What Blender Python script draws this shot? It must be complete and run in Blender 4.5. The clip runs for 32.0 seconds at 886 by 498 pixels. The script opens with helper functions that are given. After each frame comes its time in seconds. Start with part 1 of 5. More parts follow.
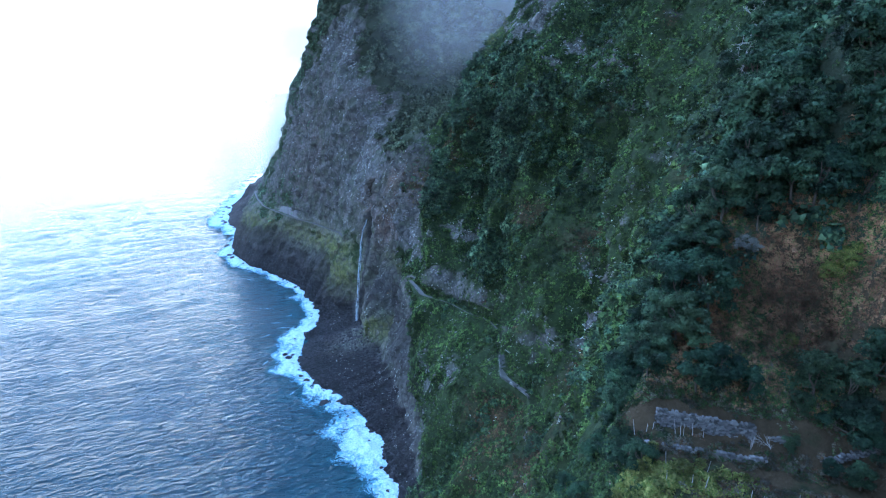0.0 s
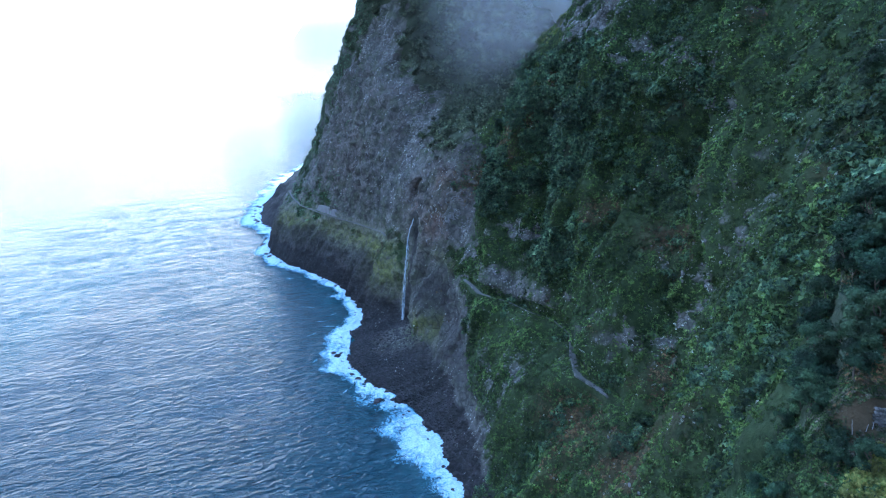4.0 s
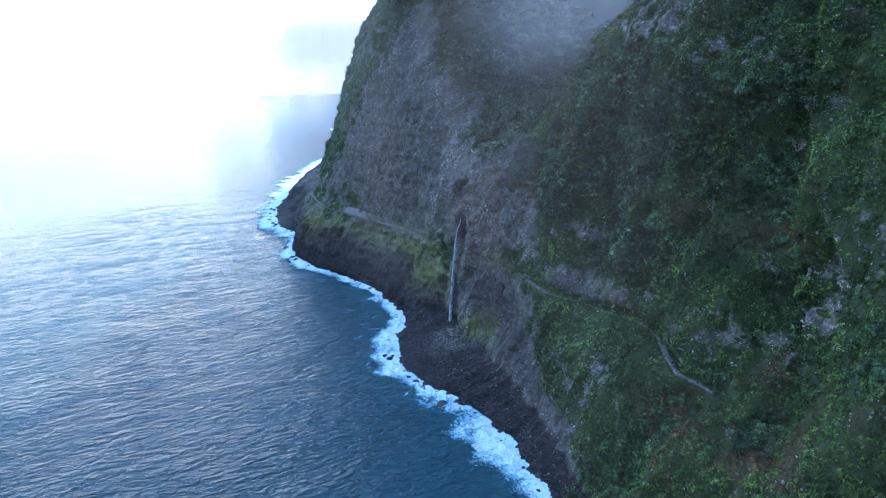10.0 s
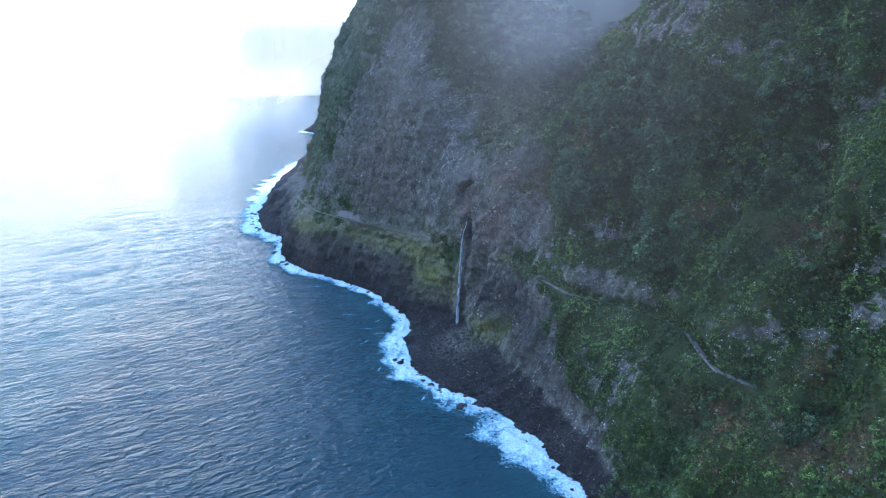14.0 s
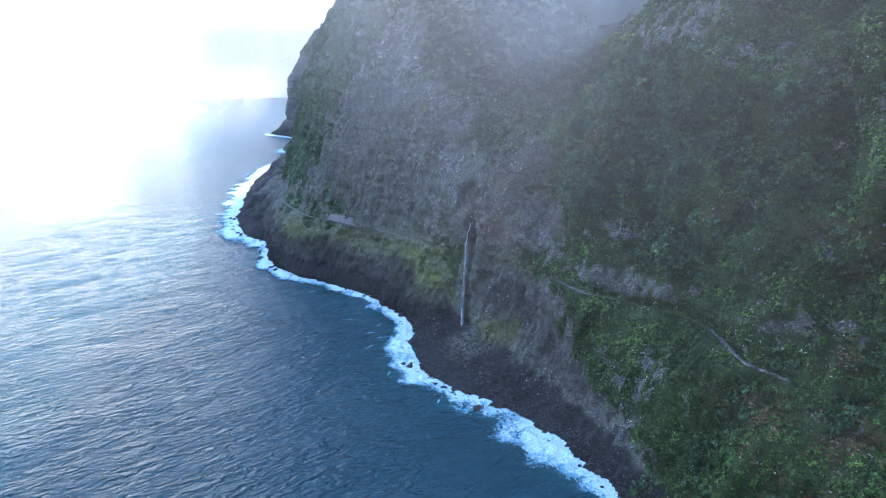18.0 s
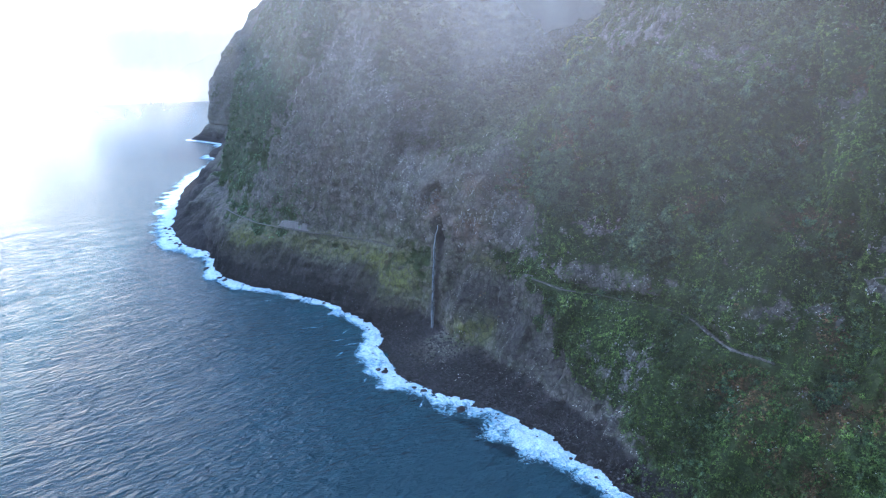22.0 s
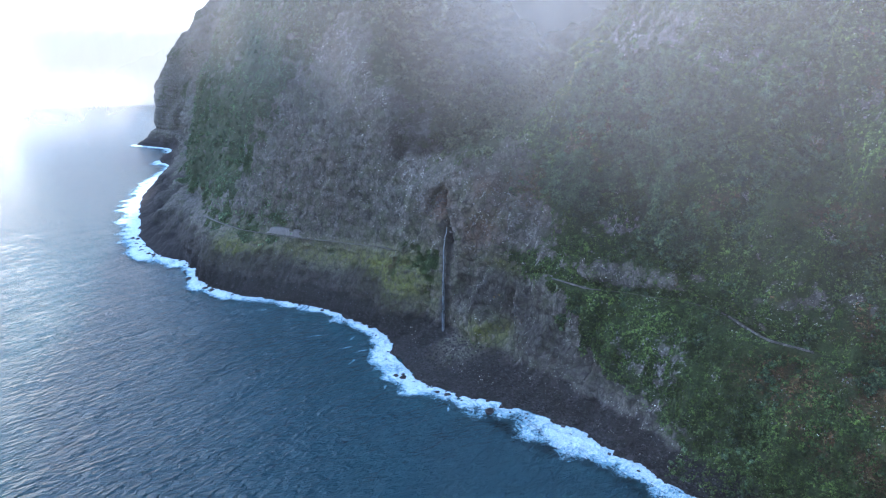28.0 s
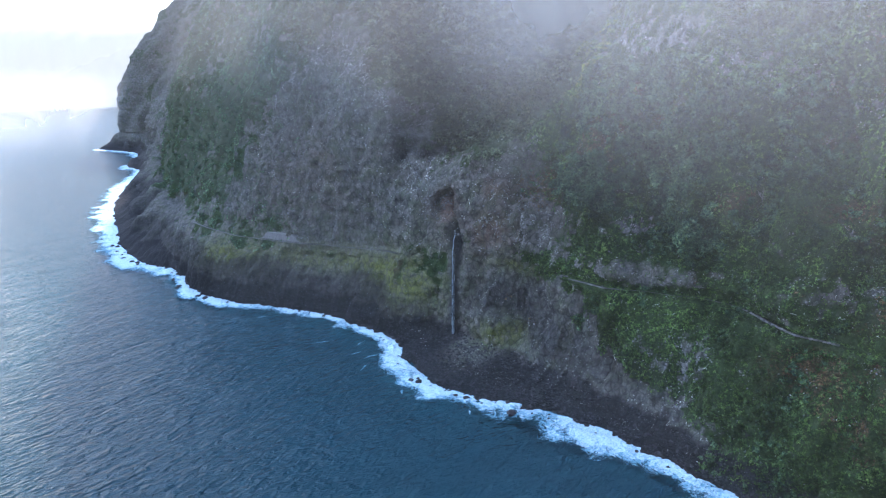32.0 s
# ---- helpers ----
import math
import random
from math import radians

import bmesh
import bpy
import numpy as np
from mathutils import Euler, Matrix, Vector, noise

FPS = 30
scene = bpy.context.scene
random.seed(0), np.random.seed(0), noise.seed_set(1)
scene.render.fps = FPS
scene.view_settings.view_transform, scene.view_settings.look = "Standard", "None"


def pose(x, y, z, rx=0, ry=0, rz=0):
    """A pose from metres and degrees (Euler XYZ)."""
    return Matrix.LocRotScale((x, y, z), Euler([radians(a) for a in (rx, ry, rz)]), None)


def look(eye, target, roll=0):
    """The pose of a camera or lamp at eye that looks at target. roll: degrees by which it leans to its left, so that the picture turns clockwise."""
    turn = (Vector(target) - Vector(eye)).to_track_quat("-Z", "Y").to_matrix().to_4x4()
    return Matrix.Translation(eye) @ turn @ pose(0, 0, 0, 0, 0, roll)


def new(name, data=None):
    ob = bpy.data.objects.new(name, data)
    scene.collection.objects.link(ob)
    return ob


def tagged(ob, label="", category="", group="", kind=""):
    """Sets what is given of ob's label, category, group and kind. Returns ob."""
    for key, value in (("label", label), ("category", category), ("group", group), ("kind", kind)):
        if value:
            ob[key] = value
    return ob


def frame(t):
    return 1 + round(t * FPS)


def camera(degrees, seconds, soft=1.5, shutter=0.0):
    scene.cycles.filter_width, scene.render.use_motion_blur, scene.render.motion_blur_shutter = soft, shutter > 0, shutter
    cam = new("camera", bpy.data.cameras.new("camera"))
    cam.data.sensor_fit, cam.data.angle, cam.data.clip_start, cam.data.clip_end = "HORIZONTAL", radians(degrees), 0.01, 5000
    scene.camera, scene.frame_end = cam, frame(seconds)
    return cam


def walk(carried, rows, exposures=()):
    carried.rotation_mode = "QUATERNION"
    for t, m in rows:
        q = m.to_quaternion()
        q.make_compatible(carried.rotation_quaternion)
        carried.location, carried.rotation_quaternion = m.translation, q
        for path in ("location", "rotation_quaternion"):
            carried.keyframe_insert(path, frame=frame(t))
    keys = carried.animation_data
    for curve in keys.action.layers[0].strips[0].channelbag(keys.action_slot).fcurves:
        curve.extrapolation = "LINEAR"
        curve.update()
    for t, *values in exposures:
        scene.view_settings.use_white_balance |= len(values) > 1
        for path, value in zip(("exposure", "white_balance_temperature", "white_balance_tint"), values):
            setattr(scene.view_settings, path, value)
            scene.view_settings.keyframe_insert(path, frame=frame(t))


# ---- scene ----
cam = camera(72.3, 32.0, 1.2)

PATH = [
    (0, (6.596, -255.613, 147.739), (6.963, -253.73, 147.174), -0.7),
    (2, (-1.095, -254.25, 147.817), (-0.747, -252.365, 147.248), -0.8),
    (3.5, (-9.244, -252.486, 147.707), (-8.916, -250.596, 147.14), -0.9),
    (6, (-23.866, -249.705, 147.844), (-23.545, -247.813, 147.279), -1.1),
    (9, (-41.32, -245.886, 148.122), (-40.967, -244.0, 147.557), -1.2),
    (11, (-53.074, -242.849, 148.504), (-52.673, -240.972, 147.94), -1.3),
    (13, (-64.83, -239.499, 148.973), (-64.371, -237.636, 148.41), -1.3),
    (14.5, (-73.481, -237.019, 149.099), (-72.972, -235.169, 148.537), -1.3),
    (17, (-87.694, -232.268, 149.213), (-87.111, -230.439, 148.654), -1.2),
    (19, (-99.045, -227.543, 149.29), (-98.399, -225.734, 148.732), -1.2),
    (20, (-104.633, -225.328, 149.283), (-103.943, -223.536, 148.726), -1.1),
    (21, (-110.121, -222.932, 149.278), (-109.349, -221.173, 148.722), -1.1),
    (22, (-115.583, -219.972, 149.303), (-114.741, -218.245, 148.749), -1.2),
    (25, (-131.505, -211.196, 149.678), (-130.576, -209.513, 149.126), -1.2),
    (28, (-146.885, -201.653, 150.433), (-145.885, -200.012, 149.881), -1.3),
    (32, (-167.095, -186.715, 151.404), (-165.996, -185.137, 150.853), -1.4),
]
walk(cam, [(t, look(eye, target, roll)) for t, eye, target, roll in PATH], [(0, 2.62, 5500, 15), (8, 2.25, 5650, 16), (18, 2.4, 6150, 18), (24, 2.42, 6450, 20), (32, 2.36, 6700, 20)])

# ---- light ----
SUN_AZ, SUN_EL = radians(36), radians(36)
world = bpy.data.worlds.new("sky")
scene.world = world
world.use_nodes = True
wn, wl = world.node_tree.nodes, world.node_tree.links
wn.clear()
sky = wn.new("ShaderNodeTexSky")
sky.sky_type, sky.sun_disc = "NISHITA", False
sky.sun_elevation, sky.sun_rotation = SUN_EL, SUN_AZ
sky.air_density, sky.dust_density, sky.ozone_density = 1.0, 0.6, 2.0
# a thin bright overcast lies over the blue: whiter low down, bluer overhead
tc = wn.new("ShaderNodeTexCoord")
sep = wn.new("ShaderNodeSeparateXYZ")
wl.new(tc.outputs["Generated"], sep.inputs[0])
high = wn.new("ShaderNodeMapRange")
high.inputs["From Min"].default_value, high.inputs["From Max"].default_value = 0.02, 0.6
high.interpolation_type = "SMOOTHSTEP"
wl.new(sep.outputs["Z"], high.inputs["Value"])
cloud_tex = wn.new("ShaderNodeTexNoise")
cloud_tex.inputs["Scale"].default_value, cloud_tex.inputs["Detail"].default_value = 2.2, 4
wl.new(tc.outputs["Generated"], cloud_tex.inputs["Vector"])
cloud = wn.new("ShaderNodeMix")
cloud.data_type = "RGBA"
cloud.inputs[6].default_value, cloud.inputs[7].default_value = (2.1, 2.55, 3.0, 1), (1.6, 2.6, 4.1, 1)
wl.new(high.outputs[0], cloud.inputs[0])
veil = wn.new("ShaderNodeMix")
veil.data_type = "RGBA"
thick = wn.new("ShaderNodeMapRange")
thick.inputs["To Min"].default_value, thick.inputs["To Max"].default_value = 0.55, 0.95
wl.new(cloud_tex.outputs["Fac"], thick.inputs["Value"])
wl.new(thick.outputs[0], veil.inputs[0])
wl.new(sky.outputs[0], veil.inputs[6])
wl.new(cloud.outputs[2], veil.inputs[7])
bg = wn.new("ShaderNodeBackground")
bg.inputs["Strength"].default_value = 0.15
wout = wn.new("ShaderNodeOutputWorld")
# the cloud is brightest low over the open sea
aim = wn.new("ShaderNodeVectorMath")
aim.operation = "DOT_PRODUCT"
aim.inputs[1].default_value = (-0.52, 0.80, 0.30)
wl.new(tc.outputs["Generated"], aim.inputs[0])
glow = wn.new("ShaderNodeMapRange")
glow.inputs["From Min"].default_value, glow.inputs["From Max"].default_value = -0.6, 1.0
glow.inputs["To Min"].default_value, glow.inputs["To Max"].default_value = 0.22, 1.9
wl.new(aim.outputs["Value"], glow.inputs["Value"])
lit = wn.new("ShaderNodeVectorMath")
lit.operation = "SCALE"
wl.new(veil.outputs[2], lit.inputs[0])
wl.new(glow.outputs[0], lit.inputs["Scale"])
wl.new(lit.outputs[0], bg.inputs["Color"])
wl.new(bg.outputs[0], wout.inputs["Surface"])
sun = new("sun", bpy.data.lights.new("sun", "SUN"))
sun.data.energy, sun.data.angle, sun.data.color = 2.0, radians(3), (1.0, 0.93, 0.82)
sun.matrix_world = look((0, 0, 0), (-math.sin(SUN_AZ) * math.cos(SUN_EL), -math.cos(SUN_AZ) * math.cos(SUN_EL), -math.sin(SUN_EL)))


# ---- material tools ----
class Mat:
    """A node material with short calls."""

    def __init__(self, name, rough=0.9, spec=0.3):
        self.m = bpy.data.materials.new(name)
        self.m.use_nodes = True
        self.n, self.l = self.m.node_tree.nodes, self.m.node_tree.links
        self.n.clear()
        self.out = self.n.new("ShaderNodeOutputMaterial")
        self.b = self.n.new("ShaderNodeBsdfPrincipled")
        self.b.inputs["Roughness"].default_value = rough
        self.b.inputs["Specular IOR Level"].default_value = spec
        self.l.new(self.b.outputs[0], self.out.inputs["Surface"])
        self.pos = self.n.new("ShaderNodeNewGeometry")

    def put(self, a, b):
        if hasattr(a, "is_linked"):
            self.l.new(a, b)
        else:
            b.default_value = (*a, 1) if isinstance(a, tuple) and len(a) == 3 and len(b.default_value) == 4 else a

    def noise(self, size, detail=4.0, rough=0.6, stretch=(1, 1, 1), warp=0.0, turn=0):
        mp = self.n.new("ShaderNodeMapping")
        mp.inputs["Scale"].default_value = tuple(s / size for s in stretch)
        src = self.pos.outputs["Position"]
        if turn:
            rot = self.n.new("ShaderNodeMapping")
            rot.inputs["Rotation"].default_value = (0, 0, radians(-turn))
            self.l.new(src, rot.inputs["Vector"])
            src = rot.outputs[0]
        self.l.new(src, mp.inputs["Vector"])
        t = self.n.new("ShaderNodeTexNoise")
        t.inputs["Scale"].default_value, t.inputs["Detail"].default_value = 1.0, detail
        t.inputs["Roughness"].default_value, t.inputs["Distortion"].default_value = rough, warp
        self.l.new(mp.outputs[0], t.inputs["Vector"])
        return t.outputs["Fac"]

    def cells(self, size, stretch=(1, 1, 1), feature="F1"):
        mp = self.n.new("ShaderNodeMapping")
        mp.inputs["Scale"].default_value = tuple(s / size for s in stretch)
        self.l.new(self.pos.outputs["Position"], mp.inputs["Vector"])
        t = self.n.new("ShaderNodeTexVoronoi")
        t.feature = feature
        t.inputs["Scale"].default_value = 1.0
        self.l.new(mp.outputs[0], t.inputs["Vector"])
        return t.outputs["Distance"]

    def ramp(self, v, *stops):
        r = self.n.new("ShaderNodeValToRGB")
        e = r.color_ramp.elements
        while len(e) < len(stops):
            e.new(0.5)
        for k, (p, c) in zip(e, stops):
            k.position, k.color = p, (*c, 1) if isinstance(c, tuple) else (c, c, c, 1)
        self.l.new(v, r.inputs["Fac"])
        return r.outputs["Color"]

    def step(self, v, lo, hi):
        r = self.n.new("ShaderNodeMapRange")
        r.interpolation_type = "SMOOTHSTEP"
        r.inputs["From Min"].default_value, r.inputs["From Max"].default_value = lo, hi
        self.l.new(v, r.inputs["Value"])
        return r.outputs["Result"]

    def calc(self, op, a, b=0.0):
        m = self.n.new("ShaderNodeMath")
        m.operation = op
        self.put(a, m.inputs[0])
        self.put(b, m.inputs[1])
        return m.outputs[0]

    def mix(self, f, a, b, mode="MIX"):
        m = self.n.new("ShaderNodeMix")
        m.data_type, m.blend_type = "RGBA", mode
        self.put(f, m.inputs[0])
        self.put(a, m.inputs[6])
        self.put(b, m.inputs[7])
        return m.outputs[2]

    def attr(self, name):
        a = self.n.new("ShaderNodeAttribute")
        a.attribute_name = name
        return a.outputs["Fac"]

    def bump(self, h, strength=0.5, dist=0.2, after=None):
        b = self.n.new("ShaderNodeBump")
        b.inputs["Strength"].default_value, b.inputs["Distance"].default_value = strength, dist
        self.l.new(h, b.inputs["Height"])
        if after is not None:
            self.l.new(after, b.inputs["Normal"])
        self.l.new(b.outputs[0], self.b.inputs["Normal"])
        return b.outputs[0]

    def color(self, c):
        self.put(c, self.b.inputs["Base Color"])
        return self

    def see_through(self, alpha):
        self.put(alpha, self.b.inputs["Alpha"])
        return self


# ---- numbers ----
def lattice(ix, iy, iz, seed):
    h = (ix * 374761393 + iy * 668265263 + iz * 2147483647 + seed * 1274126177).astype(np.int64) & 0xFFFFFFFF
    h = ((h ^ (h >> 13)) * 1274126177) & 0xFFFFFFFF
    h = ((h ^ (h >> 15)) * 2246822519) & 0xFFFFFFFF
    return ((h ^ (h >> 16)) & 0xFFFF) / 32767.5 - 1.0


def vnoise(x, y, z, seed=0):
    """Smooth noise from -1 to 1 on arrays."""
    fx, fy, fz = np.floor(x), np.floor(y), np.floor(z)
    ix, iy, iz = fx.astype(np.int64), fy.astype(np.int64), fz.astype(np.int64)
    u, v, w = x - fx, y - fy, z - fz
    u, v, w = (t * t * t * (t * (t * 6 - 15) + 10) for t in (u, v, w))
    r = 0.0
    for a in (0, 1):
        for b in (0, 1):
            for c in (0, 1):
                r = r + (u if a else 1 - u) * (v if b else 1 - v) * (w if c else 1 - w) * lattice(ix + a, iy + b, iz + c, seed)
    return r


def fbm(x, y, z, octaves=4, seed=0, gain=0.5):
    r, a = 0.0, 1.0
    for k in range(octaves):
        r = r + a * vnoise(x * 2 ** k, y * 2 ** k, z * 2 ** k, seed + 7 * k)
        a *= gain
    return r


def ridged(x, y, z, octaves=4, seed=0):
    r, a = 0.0, 1.0
    for k in range(octaves):
        r = r + a * (1 - 2 * np.abs(vnoise(x * 2 ** k, y * 2 ** k, z * 2 ** k, seed + 5 * k)))
        a *= 0.5
    return r


def ease(v, lo, hi):
    t = np.clip((v - lo) / (hi - lo), 0, 1)
    return t * t * (3 - 2 * t)


def spot(y, z, cy, cz, ry, rz):
    return np.exp(-((y - cy) / ry) ** 2 - ((z - cz) / rz) ** 2)


def smooth(a, times, axis=0):
    a = a.copy()
    for _ in range(times):
        b = np.moveaxis(a, axis, 0)
        b[1:-1] = (b[:-2] + 2 * b[1:-1] + b[2:]) / 4
    return a


def mesh_of(name, verts, faces, mats=(), soft=True):
    """A mesh from arrays of vertices and of triangles or quads."""
    me = bpy.data.meshes.new(name)
    verts, faces = np.asarray(verts, np.float32), np.asarray(faces, np.int32)
    k = faces.shape[1]
    me.vertices.add(len(verts))
    me.vertices.foreach_set("co", verts.ravel())
    me.loops.add(faces.size)
    me.loops.foreach_set("vertex_index", faces.ravel())
    me.polygons.add(len(faces))
    me.polygons.foreach_set("loop_start", np.arange(0, faces.size, k, dtype=np.int32))
    me.polygons.foreach_set("use_smooth", np.full(len(faces), soft))
    for m in mats:
        me.materials.append(m.m if isinstance(m, Mat) else m)
    me.update(calc_edges=True)
    me.validate()
    return me


def grid_faces(n, m):
    a = (np.arange(n - 1)[:, None] * m + np.arange(m - 1)[None, :]).ravel()
    return np.stack([a, a + m, a + m + 1, a + 1], 1)


def give(me, name, values):
    at = me.attributes.new(name, "FLOAT", "POINT")
    at.data.foreach_set("value", np.asarray(values, np.float32).ravel())


def part(name, me, parent, label=""):
    ob = new(name, me)
    ob.parent = parent
    return tagged(ob, label)


# ---- plan of the coast: how far inland the face stands at each height ----
LEVELS = np.array([0.0, 10, 35, 55, 85, 105, 118, 135, 160, 220, 320])
STATION, INLAND = [], []


def coast(y, *inland):
    STATION.append(y)
    INLAND.append(inland)


coast(-340, 22, 26, 30, 33, 37, 40, 50, 64, 88, 135, 205)
coast(-255, 26, 29, 30, 31, 32, 36, 52, 68, 90, 135, 205)
coast(-218, 28, 31, 29, 27, 25, 31, 46, 60, 84, 128, 195)
coast(-202, 28, 31, 31, 31, 31, 33, 41, 56, 76, 122, 191)
coast(-184, 28, 32, 34, 36, 39, 45, 51, 60, 78, 122, 190)
coast(-164, 28, 32, 36, 40, 46, 52, 59, 66, 80, 120, 187)
coast(-127, 27, 32, 43, 54, 79, 84, 86, 90, 104, 134, 193)
coast(-100, 27, 32, 42, 61, 78, 86, 93, 102, 113, 142, 195)
coast(-72, 25, 31, 44, 61, 78, 93, 101, 107, 112, 140, 193)
coast(-57, 25, 33, 46, 64, 82, 97, 104, 107, 112, 138, 188)
coast(-36, 22, 31, 42, 56, 72, 84, 93, 100, 108, 137, 186)
coast(-14, 14, 29, 40, 45, 61, 73, 82, 91, 104, 136, 183)
coast(8, 4, 29, 40, 42, 55, 68, 77, 87, 100, 124, 168)
coast(24, -8, 28, 38, 42, 50, 60, 68, 78, 92, 118, 160)
coast(40, -14, 26, 35, 40, 48, 60, 68, 79, 93, 120, 165)
coast(54, -14, 24, 33, 39, 47, 60, 72, 94, 114, 148, 198)
coast(75, -13, 21, 24, 27, 35, 44, 54, 80, 122, 190, 260)
coast(85, -10, 19, 24, 28, 35, 43, 53, 84, 140, 230, 310)
coast(98, -1, 8, 19, 24, 29, 40, 55, 98, 165, 260, 340)
coast(117, -4, -2, 9, 17, 27, 38, 50, 86, 155, 250, 335)
coast(135, -9, -5, 8, 15, 25, 34, 46, 82, 140, 240, 330)
coast(164, -16, -12, 2, 8, 14, 17, 18.5, 26, 62, 180, 280)
coast(185, -29, -23, -9, -3, 4, 8, 10, 15, 28, 100, 220)
coast(206, -41, -35, -22, -14, -4, 2, 6, 11, 17, 44, 130)
coast(229, -60, -53, -36, -25, -14, -8, -4, 1, 9, 24, 60)
coast(258, -72, -67, -56, -44, -27, -19, -16, -12, -3, 16, 54)
coast(280, -74, -72, -63, -48, -29, -22, -18, -13, 2, 24, 61)
coast(340, -74, -72, -63, -49, -31, -23, -18, -13, 2, 25, 62)
coast(380, -95, -84, -60, -45, -29, -22, -18, -13, 1, 27, 65)
coast(450, -101, -88, -60, -42, -28, -22, -18, -14, -2, 29, 72)
coast(500, -96, -80, -52, -39, -25, -18, -15, -11, -2, 29, 76)
coast(665, -79, -58, -24, -9, 3, 9, 12, 15, 22, 54, 112)
coast(824, -42, -28, 4, 17, 28, 35, 40, 46, 56, 90, 140)
coast(996, 15, 22, 34, 46, 60, 72, 80, 92, 110, 140, 190)
coast(1090, 0, 8, 45, 60, 72, 82, 90, 100, 120, 150, 200)
coast(1130, 40, 46, 58, 68, 80, 90, 98, 108, 128, 160, 210)
coast(1330, 56, 62, 74, 86, 95, 105, 112, 120, 140, 190, 240)
coast(1440, 14, 18, 38, 46, 52, 57, 61, 66, 78, 108, 190)
coast(1482, -4, 8, 42, 48, 54, 58, 62, 68, 79, 106, 188)
coast(1540, 60, 70, 80, 90, 100, 105, 110, 115, 125, 160, 240)
coast(1650, 160, 170, 180, 190, 200, 205, 210, 215, 225, 260, 340)
STATION, INLAND = np.array(STATION, float), np.array(INLAND, float)

# the old coast road: inland place and height along the coast
ROAD_Y = np.array([-140, -128, -112, -104, -92, -80, -72, -63, -49, -40, -26, -14, -4, 7, 16])
ROAD_X = np.array([53, 54, 59, 61, 56, 59, 62, 64.5, 63.5, 58, 53, 43.5, 42.5, 41, 41.5])
ROAD_Z = np.array([53, 53.5, 54.5, 54.8, 55.5, 56, 56.5, 56.5, 56, 55.6, 55.2, 55, 54.8, 54.5, 54.3])
ROAD2_Y = np.array([124, 139, 163, 185, 207, 232, 258, 296, 330])
ROAD2_X = np.array([14, 13, 4, -6, -20, -33, -46, -55, -60])
ROAD2_Z = np.array([46, 45, 43, 42, 41.5, 41, 41, 41, 41])


def shore(y):
    return np.interp(y, STATION, INLAND[:, 0])


def road_at(y):
    """Outer edge x, height and width of the road bench along y."""
    x = np.where(y < 70, np.interp(y, ROAD_Y, ROAD_X), np.interp(y, ROAD2_Y, ROAD2_X))
    z = np.interp(y, np.concatenate([ROAD_Y, ROAD2_Y]), np.concatenate([ROAD_Z, ROAD2_Z]))
    w = 4.2 * (ease(y, -146, -138) * (1 - ease(y, 15, 22)) + ease(y, 116, 124) * (1 - ease(y, 330, 350)))
    return x, z, w


def rib(x, y, z):
    """Narrow ribs and gullies that run down the face."""
    return ridged(x / 30, y / 11, z / 45, 3, 11)


def crest(x, y, z):
    """High on the ribs of the slope, low in its gullies."""
    return ridged(x / 60, (y - 0.35 * z) / 24, z / 90, 2, 15)


# ---- ground ----
def bed_frame(x, y):
    """Places of the plan, up the slope from the main terrace wall and along it."""
    return (x - 35.1) * 0.298 + (y + 208.4) * 0.954, (x - 35.1) * 0.954 - (y + 208.4) * 0.298


def bed_height(up, along):
    """Height of the terraced beds, stepping up at each wall."""
    z = 113.3 + 0.12 * up - 0.15 * np.clip(along, -6, 26)
    for u, h in ((-8.2, 0.9), (-2.1, 0.8), (0.0, 2.0)):
        z = z + h * ease(up, u - 0.25, u + 0.25)
    return z + 0.75 * np.maximum(up - 1.5, 0)


